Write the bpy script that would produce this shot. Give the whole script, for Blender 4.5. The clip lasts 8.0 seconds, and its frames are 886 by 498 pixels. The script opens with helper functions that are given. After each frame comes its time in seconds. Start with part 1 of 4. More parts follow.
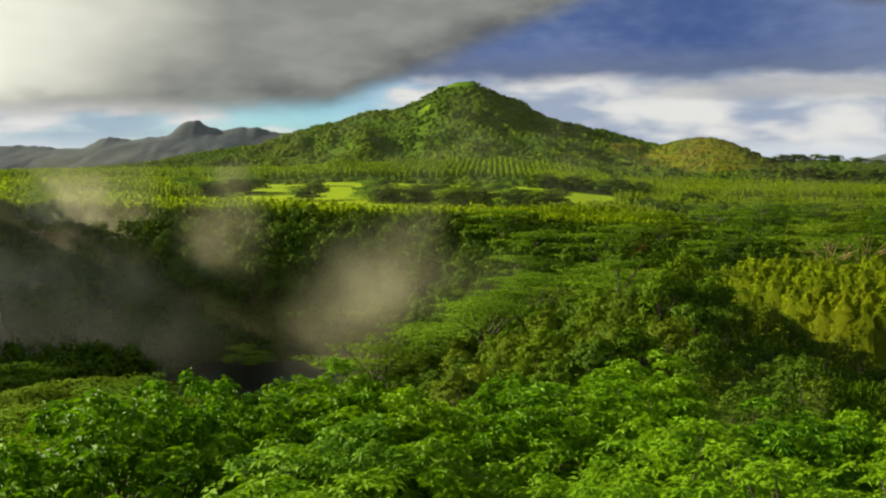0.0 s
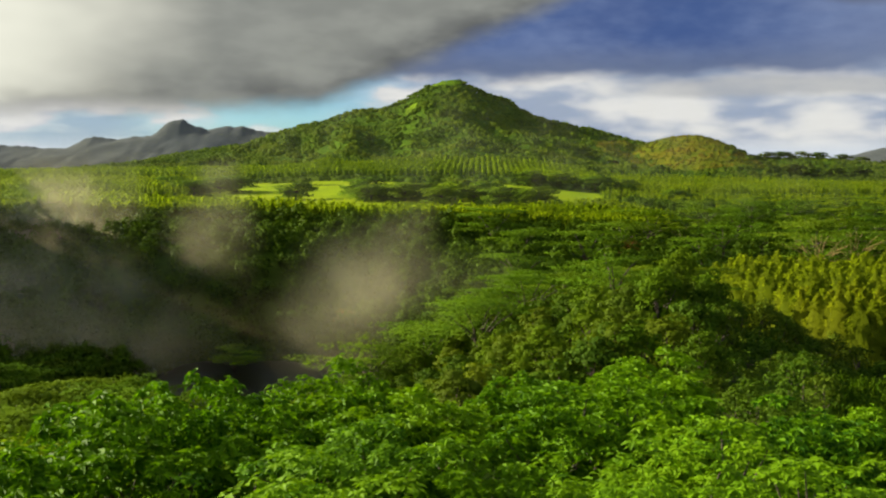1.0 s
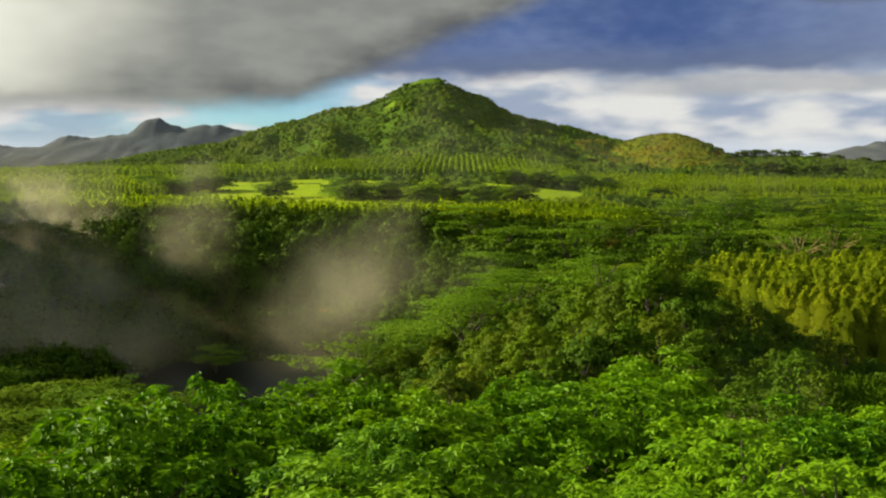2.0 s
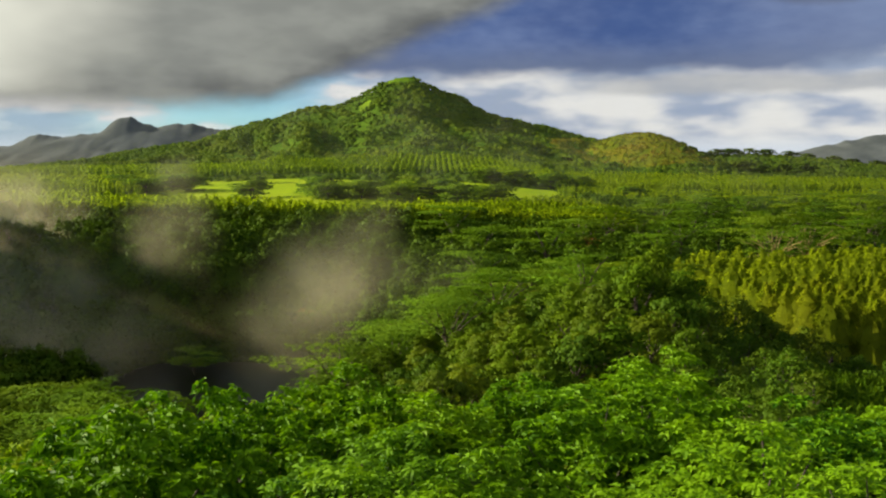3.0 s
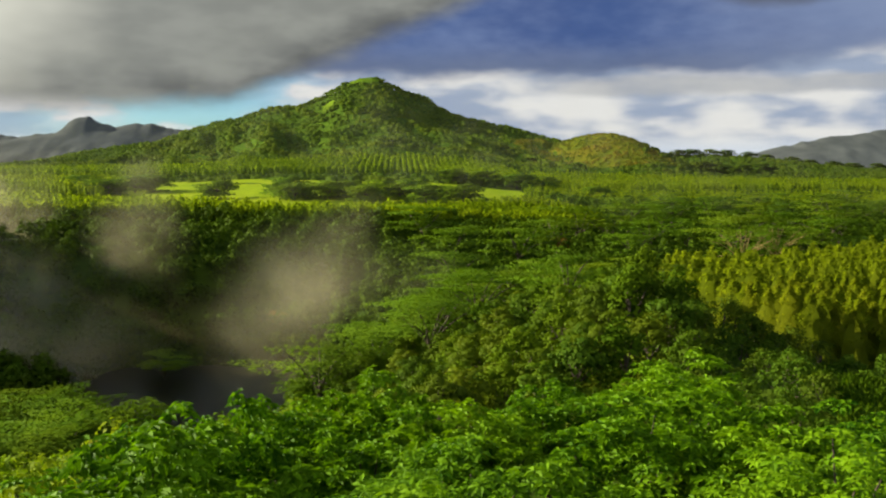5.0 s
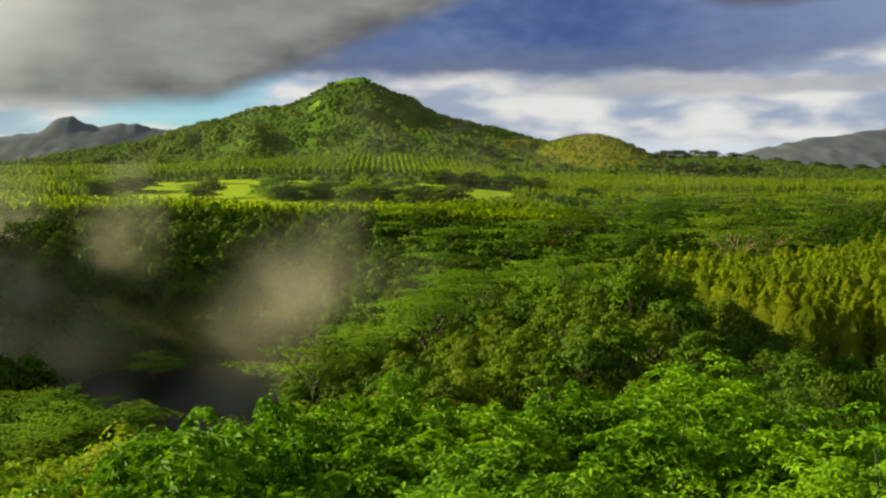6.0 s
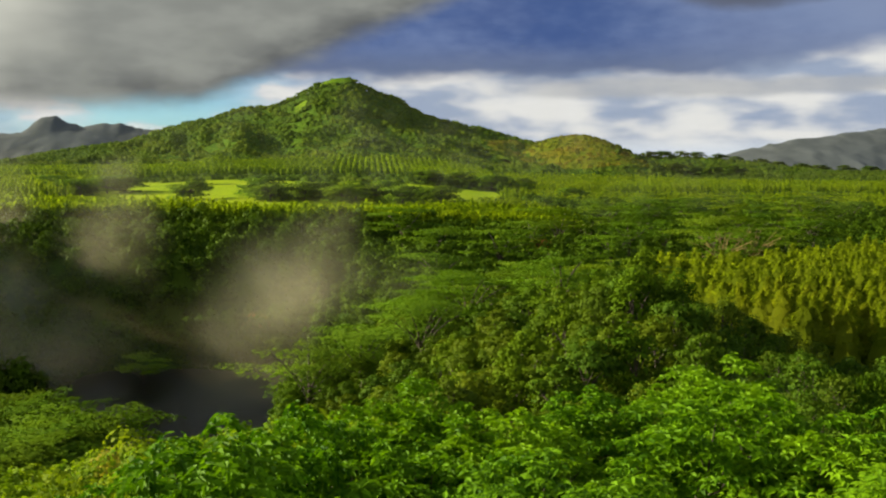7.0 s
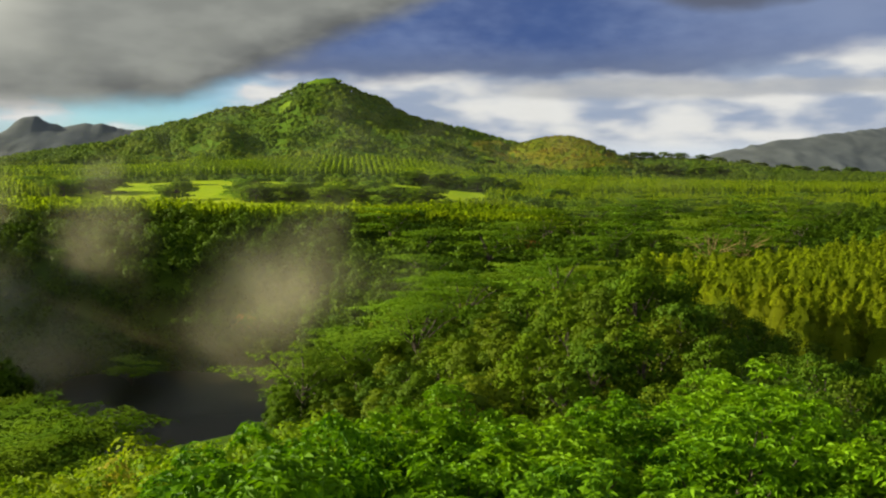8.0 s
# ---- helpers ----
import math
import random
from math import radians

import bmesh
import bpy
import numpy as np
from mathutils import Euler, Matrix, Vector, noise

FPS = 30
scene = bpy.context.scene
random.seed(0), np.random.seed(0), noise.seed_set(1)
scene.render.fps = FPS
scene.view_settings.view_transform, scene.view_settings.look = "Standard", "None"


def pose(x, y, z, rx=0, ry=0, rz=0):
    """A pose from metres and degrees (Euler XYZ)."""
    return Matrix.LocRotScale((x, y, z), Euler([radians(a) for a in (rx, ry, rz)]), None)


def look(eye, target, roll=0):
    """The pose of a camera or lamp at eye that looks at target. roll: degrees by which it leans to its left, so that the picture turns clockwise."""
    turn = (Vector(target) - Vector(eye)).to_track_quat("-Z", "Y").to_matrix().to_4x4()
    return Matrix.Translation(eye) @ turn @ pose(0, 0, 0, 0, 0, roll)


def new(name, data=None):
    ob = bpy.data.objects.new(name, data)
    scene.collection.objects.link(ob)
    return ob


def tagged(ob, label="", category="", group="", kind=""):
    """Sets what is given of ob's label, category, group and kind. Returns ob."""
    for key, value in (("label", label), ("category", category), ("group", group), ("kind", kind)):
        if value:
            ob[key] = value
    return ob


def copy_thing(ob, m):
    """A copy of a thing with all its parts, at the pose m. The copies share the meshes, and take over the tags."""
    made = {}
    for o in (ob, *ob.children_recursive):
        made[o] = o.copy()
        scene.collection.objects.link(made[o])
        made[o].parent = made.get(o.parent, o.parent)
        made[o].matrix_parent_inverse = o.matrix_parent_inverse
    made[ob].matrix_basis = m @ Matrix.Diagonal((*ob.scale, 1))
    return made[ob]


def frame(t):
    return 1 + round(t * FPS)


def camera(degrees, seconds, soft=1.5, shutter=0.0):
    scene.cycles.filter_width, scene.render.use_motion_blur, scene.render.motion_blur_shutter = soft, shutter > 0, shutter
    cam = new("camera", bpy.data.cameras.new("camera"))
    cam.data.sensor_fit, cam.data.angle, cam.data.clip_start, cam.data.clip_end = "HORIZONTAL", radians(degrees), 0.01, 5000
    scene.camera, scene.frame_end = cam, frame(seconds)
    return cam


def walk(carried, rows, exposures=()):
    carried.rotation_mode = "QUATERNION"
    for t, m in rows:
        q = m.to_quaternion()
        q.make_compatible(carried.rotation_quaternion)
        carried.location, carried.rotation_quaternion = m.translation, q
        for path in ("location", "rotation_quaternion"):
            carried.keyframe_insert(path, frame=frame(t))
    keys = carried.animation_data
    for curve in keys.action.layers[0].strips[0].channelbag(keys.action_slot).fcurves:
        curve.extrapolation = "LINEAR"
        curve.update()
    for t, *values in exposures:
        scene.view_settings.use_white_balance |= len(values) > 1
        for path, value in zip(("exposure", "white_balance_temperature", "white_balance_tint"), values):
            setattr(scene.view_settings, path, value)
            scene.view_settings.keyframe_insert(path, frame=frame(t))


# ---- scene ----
cam = camera(52.0, 8.0, soft=2.25)
PATH = [
    (0.0, -3.859, -3.509, 30.213, 84.947, -0.371, -1.302),
    (0.5, -4.393, -3.006, 30.104, 84.902, -0.260, -1.622),
    (1.0, -5.032, -2.594, 30.034, 84.864, -0.169, -2.155),
    (1.5, -5.747, -2.091, 29.991, 84.809, -0.114, -2.825),
    (3.0, -8.102, -0.544, 29.995, 84.708, -0.026, -5.130),
    (3.5, -9.000, 0.000, 30.000, 84.704, -0.000, -6.000),
    (4.0, -9.883, 0.560, 29.986, 84.709, 0.013, -6.591),
    (4.5, -10.775, 1.166, 29.957, 84.724, -0.024, -7.048),
    (6.0, -13.591, 2.791, 29.902, 84.775, -0.104, -8.429),
    (6.5, -14.475, 3.344, 29.905, 84.787, -0.159, -8.856),
    (7.0, -15.382, 3.905, 29.917, 84.812, -0.200, -9.337),
    (7.5, -16.410, 4.663, 29.919, 84.842, -0.270, -9.877),
    (8.0, -17.494, 5.591, 29.904, 84.860, -0.242, -10.382),
]
walk(cam, [(r[0], pose(*r[1:])) for r in PATH])

# ---- world, sun, exposure ----
SUN_AZ, SUN_EL = -66.0, 22.0      # degrees from +y to the right, and above the horizon


def link(nt, a, b):
    nt.links.new(a, b)


def node(nt, kind, **values):
    n = nt.nodes.new(kind)
    for key, value in values.items():
        if key in n.inputs:
            n.inputs[key].default_value = value
    return n


def maths(nt, op, a, b=None, c=None, clamp=False):
    n = nt.nodes.new("ShaderNodeMath")
    n.operation, n.use_clamp = op, clamp
    for i, v in enumerate((a, b, c)):
        if v is None:
            continue
        if isinstance(v, (int, float)):
            n.inputs[i].default_value = v
        else:
            nt.links.new(v, n.inputs[i])
    return n.outputs[0]


def step(nt, v, lo, hi, a=0.0, b=1.0):
    n = nt.nodes.new("ShaderNodeMapRange")
    n.interpolation_type = "SMOOTHSTEP"
    nt.links.new(v, n.inputs["Value"])
    for k, x in (("From Min", lo), ("From Max", hi), ("To Min", a), ("To Max", b)):
        n.inputs[k].default_value = x
    return n.outputs["Result"]


def mixc(nt, fac, a, b, mode="MIX"):
    n = nt.nodes.new("ShaderNodeMix")
    n.data_type, n.blend_type = "RGBA", mode
    for sock, v in ((n.inputs[0], fac), (n.inputs[6], a), (n.inputs[7], b)):
        if isinstance(v, (int, float)):
            sock.default_value = v
        elif isinstance(v, tuple):
            sock.default_value = (*v, 1)
        else:
            nt.links.new(v, sock)
    return n.outputs[2]


def noise_of(nt, vec, scale, detail=4.0, rough=0.55):
    n = node(nt, "ShaderNodeTexNoise", Scale=scale, Detail=detail, Roughness=rough)
    if vec is not None:
        nt.links.new(vec, n.inputs["Vector"])
    return n.outputs["Fac"]


def build_sky():
    world = bpy.data.worlds.new("sky")
    scene.world = world
    world.use_nodes = True
    nt = world.node_tree
    nt.nodes.clear()
    out, bg = nt.nodes.new("ShaderNodeOutputWorld"), nt.nodes.new("ShaderNodeBackground")
    sky = nt.nodes.new("ShaderNodeTexSky")
    sky.sky_type, sky.sun_disc = "NISHITA", False
    sky.sun_elevation, sky.sun_rotation = radians(SUN_EL), radians(SUN_AZ)
    clear = mixc(nt, 1.0, sky.outputs[0], (0.066, 0.116, 0.165), "MULTIPLY")
    co = nt.nodes.new("ShaderNodeTexCoord")
    sep = nt.nodes.new("ShaderNodeSeparateXYZ")
    link(nt, co.outputs["Generated"], sep.inputs[0])
    az = maths(nt, "MULTIPLY", maths(nt, "ARCTAN2", sep.outputs[0], sep.outputs[1]), 57.2958)
    el = maths(nt, "MULTIPLY", maths(nt, "ARCSINE", sep.outputs[2]), 57.2958)
    plane = nt.nodes.new("ShaderNodeCombineXYZ")
    link(nt, az, plane.inputs[0])
    link(nt, maths(nt, "MULTIPLY", el, 2.2), plane.inputs[1])
    p = plane.outputs[0]
    big, mid, fine = noise_of(nt, p, 0.07, 3), noise_of(nt, p, 0.20, 3, 0.5), noise_of(nt, p, 0.7, 3, 0.5)
    # low cumulus: bright heaped heads over grey-blue bases
    low = nt.nodes.new("ShaderNodeCombineXYZ")
    link(nt, maths(nt, "MULTIPLY", az, 0.62), low.inputs[0])
    link(nt, maths(nt, "MULTIPLY", el, 1.9), low.inputs[1])
    heads = noise_of(nt, low.outputs[0], 0.22, 2, 0.4)
    puffs = noise_of(nt, low.outputs[0], 0.75, 3, 0.45)
    lumps = maths(nt, "MULTIPLY_ADD", maths(nt, "SUBTRACT", puffs, 0.5), 0.35, heads)
    cum = mixc(nt, step(nt, lumps, 0.35, 0.62), (0.33, 0.40, 0.53), (0.78, 0.78, 0.755))
    cum = mixc(nt, step(nt, maths(nt, "ADD", el, maths(nt, "MULTIPLY", heads, 3.0)), 2.2, 3.6, 0.55, 0.0), cum, (0.47, 0.53, 0.63))
    layer = maths(nt, "ABSOLUTE", maths(nt, "SUBTRACT", maths(nt, "MULTIPLY_ADD", mid, 1.1, el), 5.35))
    cum = mixc(nt, maths(nt, "MULTIPLY", step(nt, layer, 0.25, 0.8, 0.75, 0.0), step(nt, az, 10.0, 18.0)), cum, (0.43, 0.445, 0.46))
    left_in = maths(nt, "ADD", step(nt, az, -7.0, 3.0, 0.0, 1.0), step(nt, az, -19.0, -9.0, 0.75, 0.0))
    cover_low = maths(nt, "ADD", left_in, step(nt, lumps, 0.46, 0.60, 0.05, 0.75), clamp=True)
    col = mixc(nt, cover_low, clear, cum)
    # pale haze along the horizon
    col = mixc(nt, step(nt, el, 0.4, 2.0, 0.75, 0.0), col, (0.68, 0.76, 0.84))
    # high blue-grey deck on the right
    wob = maths(nt, "MULTIPLY", maths(nt, "SUBTRACT", mid, 0.5), 1.7)
    wob2 = maths(nt, "MULTIPLY", maths(nt, "SUBTRACT", fine, 0.5), 0.4)
    edge = maths(nt, "ADD", maths(nt, "ADD", el, wob), wob2)
    rise = step(nt, az, 25.0, 36.0, -0.1, 1.3)
    blue_in = step(nt, maths(nt, "SUBTRACT", edge, rise), 5.0, 6.2)
    deck = mixc(nt, step(nt, maths(nt, "MULTIPLY_ADD", fine, 0.3, big), 0.45, 0.85), (0.052, 0.100, 0.27), (0.135, 0.20, 0.39))
    deck = mixc(nt, step(nt, el, 5.6, 8.0, 0.75, 0.0), deck, (0.13, 0.165, 0.26))
    deck = mixc(nt, step(nt, az, 16.0, 36.0, 0.0, 0.55), deck, (0.27, 0.33, 0.47))
    col = mixc(nt, maths(nt, "MULTIPLY", blue_in, 0.97), col, deck)
    # a ragged grey cloud high on the right
    far_az = maths(nt, "POWER", maths(nt, "ABSOLUTE", maths(nt, "DIVIDE", maths(nt, "SUBTRACT", az, 28.0), 5.0)), 2.0)
    far_el = maths(nt, "POWER", maths(nt, "ABSOLUTE", maths(nt, "DIVIDE", maths(nt, "SUBTRACT", el, 10.4), 1.2)), 2.0)
    ragged = maths(nt, "MULTIPLY_ADD", maths(nt, "SUBTRACT", mid, 0.5), 2.0, maths(nt, "ADD", far_az, far_el))
    col = mixc(nt, step(nt, ragged, 0.3, 1.4, 0.85, 0.0), col, (0.105, 0.115, 0.15))
    # near grey cloud on the left, lit towards the sun
    slope = maths(nt, "MULTIPLY_ADD", az, 0.42, 6.2)
    base = maths(nt, "MULTIPLY_ADD", az, 0.03, 3.95)
    line = maths(nt, "MAXIMUM", slope, base)
    over = maths(nt, "SUBTRACT", maths(nt, "MULTIPLY_ADD", wob, 0.6, maths(nt, "ADD", el, wob2)), line)
    grey_in = step(nt, over, -0.9, 0.9)
    glow = step(nt, maths(nt, "MULTIPLY_ADD", maths(nt, "SUBTRACT", big, 0.5), 14.0, az), -27.0, -11.0, 1.0, 0.0)
    grey = mixc(nt, step(nt, over, 0.0, 2.8), (0.110, 0.116, 0.118), (0.252, 0.262, 0.240))
    grey = mixc(nt, step(nt, maths(nt, "MULTIPLY_ADD", fine, 0.08, mid), 0.40, 0.75, 0.0, 0.5), grey, (0.385, 0.398, 0.358))
    grey = mixc(nt, maths(nt, "MULTIPLY", glow, step(nt, over, -0.5, 1.5)), grey, (0.95, 0.945, 0.80))
    col = mixc(nt, grey_in, col, grey)
    # overhead, out of view: bright cloud added to lift the ambient light, with clear gaps
    gaps = maths(nt, "MULTIPLY", step(nt, el, 20.0, 45.0), step(nt, noise_of(nt, co.outputs["Generated"], 2.2, 5), 0.42, 0.62))
    col = mixc(nt, step(nt, el, 20.0, 45.0, 0.0, 0.8), col, (0.62, 0.66, 0.70))
    col = mixc(nt, gaps, col, clear)
    link(nt, col, bg.inputs["Color"])
    bg.inputs["Strength"].default_value = 0.43
    link(nt, bg.outputs[0], out.inputs["Surface"])


build_sky()
lamp = bpy.data.lights.new("sun", "SUN")
lamp.energy, lamp.angle, lamp.color = 5.0, radians(0.6), (1.0, 0.89, 0.64)
a, e = radians(SUN_AZ), radians(SUN_EL)
sun = new("sun", lamp)
sun.matrix_world = look((math.sin(a) * math.cos(e) * 300, math.cos(a) * math.cos(e) * 300, math.sin(e) * 300), (0, 0, 0))
scene.view_settings.exposure = 1.2


# ---- materials ----
def material(name):
    m = bpy.data.materials.new(name)
    m.use_nodes = True
    m.node_tree.nodes.clear()
    return m, m.node_tree, m.node_tree.nodes.new("ShaderNodeOutputMaterial")


def foliage(name, dark, light, warm, shine=0.35, through_light=0.35, patch=0.05, spread=0.55, grain=0.0, rough=0.65):
    """Leaves: hue drifts from tree to tree, from leaf to leaf and in patches; grain: the size in metres of the tufts on closed crowns."""
    m, nt, out = material(name)
    geo, info = nt.nodes.new("ShaderNodeNewGeometry"), nt.nodes.new("ShaderNodeObjectInfo")
    pos = geo.outputs["Position"]
    leaf = geo.outputs["Random Per Island"]
    f = maths(nt, "ADD", maths(nt, "MULTIPLY", leaf, spread), maths(nt, "MULTIPLY", noise_of(nt, pos, patch * 6, 3), 1.05 - spread))
    c = mixc(nt, step(nt, f, 0.2, 0.85), dark, light)
    w = maths(nt, "ADD", maths(nt, "MULTIPLY", info.outputs["Random"], 0.45), maths(nt, "MULTIPLY", noise_of(nt, pos, patch, 2), 0.7))
    c = mixc(nt, step(nt, w, 0.45, 0.85, 0.0, 0.8), c, warm)
    bs = node(nt, "ShaderNodeBsdfPrincipled", Roughness=rough)
    bs.inputs["Specular IOR Level"].default_value = shine * 0.18
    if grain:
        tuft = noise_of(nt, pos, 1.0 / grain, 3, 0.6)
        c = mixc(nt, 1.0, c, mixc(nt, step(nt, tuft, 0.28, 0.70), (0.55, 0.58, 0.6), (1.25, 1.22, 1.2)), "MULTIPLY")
        relief = node(nt, "ShaderNodeBump", Strength=0.7, Distance=grain * 0.5)
        link(nt, tuft, relief.inputs["Height"])
        link(nt, relief.outputs[0], bs.inputs["Normal"])
    link(nt, c, bs.inputs["Base Color"])
    tr = nt.nodes.new("ShaderNodeBsdfTranslucent")
    link(nt, mixc(nt, 1.0, c, (1.25, 1.25, 0.6), "MULTIPLY"), tr.inputs["Color"])
    mx = nt.nodes.new("ShaderNodeMixShader")
    mx.inputs[0].default_value = through_light
    link(nt, bs.outputs[0], mx.inputs[1])
    link(nt, tr.outputs[0], mx.inputs[2])
    link(nt, mx.outputs[0], out.inputs["Surface"])
    return m


def bark(name, dark, light):
    m, nt, out = material(name)
    co = nt.nodes.new("ShaderNodeTexCoord")
    n = noise_of(nt, co.outputs["Object"], 3.0, 6, 0.65)
    bs = node(nt, "ShaderNodeBsdfPrincipled", Roughness=0.9)
    link(nt, mixc(nt, step(nt, n, 0.3, 0.7), dark, light), bs.inputs["Base Color"])
    bump = node(nt, "ShaderNodeBump", Strength=0.5, Distance=0.05)
    link(nt, n, bump.inputs["Height"])
    link(nt, bump.outputs[0], bs.inputs["Normal"])
    link(nt, bs.outputs[0], out.inputs["Surface"])
    return m


def earth(name, dark, light, other, scale, bump_size=0.4, beyond=None):
    """Ground cover seen from far: two scales of patches and a rough relief."""
    m, nt, out = material(name)
    geo = nt.nodes.new("ShaderNodeNewGeometry")
    pos = geo.outputs["Position"]
    n1, n2 = noise_of(nt, pos, scale, 6, 0.65), noise_of(nt, pos, scale * 0.12, 4)
    c = mixc(nt, step(nt, n1, 0.32, 0.7), dark, light)
    c = mixc(nt, step(nt, n2, 0.45, 0.72, 0.0, 0.8), c, other)
    if beyond:
        sep = nt.nodes.new("ShaderNodeSeparateXYZ")
        link(nt, pos, sep.inputs[0])
        c = mixc(nt, step(nt, sep.outputs[1], 820.0, 900.0), c, mixc(nt, step(nt, n1, 0.35, 0.65), *beyond))
    bs = node(nt, "ShaderNodeBsdfPrincipled", Roughness=0.95)
    bs.inputs["Specular IOR Level"].default_value = 0.02
    link(nt, c, bs.inputs["Base Color"])
    bump = node(nt, "ShaderNodeBump", Strength=0.8, Distance=bump_size)
    link(nt, n1, bump.inputs["Height"])
    link(nt, bump.outputs[0], bs.inputs["Normal"])
    link(nt, bs.outputs[0], out.inputs["Surface"])
    return m


def water_mat():
    m, nt, out = material("still_dark_water")
    bs = node(nt, "ShaderNodeBsdfPrincipled", Roughness=0.3, IOR=1.33)
    bs.inputs["Specular IOR Level"].default_value = 0.22
    bs.inputs["Base Color"].default_value = (0.008, 0.007, 0.004, 1)
    geo = nt.nodes.new("ShaderNodeNewGeometry")
    bump = node(nt, "ShaderNodeBump", Strength=0.12, Distance=0.05)
    link(nt, noise_of(nt, geo.outputs["Position"], 0.8, 3), bump.inputs["Height"])
    link(nt, bump.outputs[0], bs.inputs["Normal"])
    link(nt, bs.outputs[0], out.inputs["Surface"])
    return m


def mist_mat(name, density, seed, tint):
    """Drifting vapour: a soft-edged, torn veil, thickest in its middle."""
    m, nt, out = material(name)
    co = nt.nodes.new("ShaderNodeTexCoord")
    geo = nt.nodes.new("ShaderNodeNewGeometry")
    uv = co.outputs["UV"]
    sep = nt.nodes.new("ShaderNodeSeparateXYZ")
    link(nt, uv, sep.inputs[0])
    shift = nt.nodes.new("ShaderNodeVectorMath")
    shift.operation = "ADD"
    link(nt, geo.outputs["Position"], shift.inputs[0])
    shift.inputs[1].default_value = (seed * 13.7, seed * 7.1, seed * 3.3)
    n, torn = noise_of(nt, shift.outputs[0], 0.032, 3, 0.5), noise_of(nt, shift.outputs[0], 0.05, 4, 0.5)
    dx, dy = maths(nt, "SUBTRACT", sep.outputs[0], 0.5), maths(nt, "SUBTRACT", sep.outputs[1], 0.5)
    r = maths(nt, "SQRT", maths(nt, "ADD", maths(nt, "MULTIPLY", dx, dx), maths(nt, "MULTIPLY", dy, dy)))
    rim = step(nt, r, 0.14, 0.5, 1.0, 0.0)
    warped = maths(nt, "ADD", r, maths(nt, "MULTIPLY", maths(nt, "SUBTRACT", n, 0.5), 0.65))
    soft = step(nt, warped, -0.18, 0.48, 1.0, 0.0)
    wisp = step(nt, torn, 0.28, 0.72, 0.25, 1.0)
    fac = maths(nt, "MULTIPLY", maths(nt, "MULTIPLY", maths(nt, "MULTIPLY", soft, rim), wisp), density)
    df, tl = nt.nodes.new("ShaderNodeBsdfDiffuse"), nt.nodes.new("ShaderNodeBsdfTranslucent")
    df.inputs[0].default_value = tl.inputs[0].default_value = (*tint, 1)
    both = nt.nodes.new("ShaderNodeMixShader")
    link(nt, df.outputs[0], both.inputs[1])
    link(nt, tl.outputs[0], both.inputs[2])
    clear = nt.nodes.new("ShaderNodeBsdfTransparent")
    mx = nt.nodes.new("ShaderNodeMixShader")
    link(nt, fac, mx.inputs[0])
    link(nt, clear.outputs[0], mx.inputs[1])
    link(nt, both.outputs[0], mx.inputs[2])
    link(nt, mx.outputs[0], out.inputs["Surface"])
    return m


LEAF_NEAR = foliage("broad_bright_leaves", (0.026, 0.092, 0.002), (0.136, 0.290, 0.003), (0.165, 0.300, 0.004), 0.30, 0.32, 0.03, 0.6, 0.0, 0.55)
LEAF_MIX = foliage("mixed_forest_leaves", (0.034, 0.074, 0.003), (0.080, 0.137, 0.005), (0.102, 0.135, 0.005), 0.2, 0.22, 0.03, 0.25)
LEAF_FLAT = foliage("feathery_canopy_leaves", (0.080, 0.165, 0.006), (0.165, 0.275, 0.010), (0.200, 0.275, 0.011), 0.2, 0.32, 0.02, 0.3)
LEAF_TIER = foliage("level_canopy_leaves", (0.058, 0.130, 0.005), (0.122, 0.212, 0.009), (0.150, 0.212, 0.010), 0.2, 0.28, 0.02, 0.3)
LEAF_SPIRE = foliage("plantation_leaves", (0.160, 0.218, 0.008), (0.218, 0.276, 0.012), (0.250, 0.284, 0.014), 0.2, 0.6, 0.02, 0.35)
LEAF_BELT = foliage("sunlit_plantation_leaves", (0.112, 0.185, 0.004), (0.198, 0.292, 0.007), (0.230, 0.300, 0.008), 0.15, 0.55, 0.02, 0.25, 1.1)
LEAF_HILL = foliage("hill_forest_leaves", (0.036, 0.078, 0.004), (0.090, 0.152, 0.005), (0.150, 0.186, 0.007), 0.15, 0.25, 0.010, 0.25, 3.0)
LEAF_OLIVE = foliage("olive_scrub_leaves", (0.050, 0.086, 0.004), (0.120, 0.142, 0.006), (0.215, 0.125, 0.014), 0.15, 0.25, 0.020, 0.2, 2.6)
LEAF_SHRUB = foliage("shrub_leaves", (0.050, 0.110, 0.004), (0.11, 0.18, 0.006), (0.14, 0.18, 0.008), 0.25, 0.3, 0.05)
LEAF_LIME = foliage("yellow_green_leaves", (0.080, 0.165, 0.004), (0.165, 0.260, 0.006), (0.205, 0.265, 0.008), 0.25, 0.35, 0.06)
LEAF_DARK = foliage("dark_feathery_leaves", (0.036, 0.080, 0.004), (0.068, 0.126, 0.006), (0.088, 0.124, 0.007), 0.2, 0.2, 0.02)
LEAF_LOW = foliage("shaded_canopy_leaves", (0.040, 0.088, 0.003), (0.080, 0.147, 0.004), (0.096, 0.147, 0.005), 0.1, 0.16, 0.02, 0.3)
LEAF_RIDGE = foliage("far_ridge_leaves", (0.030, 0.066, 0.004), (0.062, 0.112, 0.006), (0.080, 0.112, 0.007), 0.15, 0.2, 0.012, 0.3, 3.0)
GRASS_BLADE = foliage("rough_grass_blades", (0.045, 0.105, 0.004), (0.095, 0.170, 0.006), (0.120, 0.165, 0.010), 0.2, 0.3, 0.08)
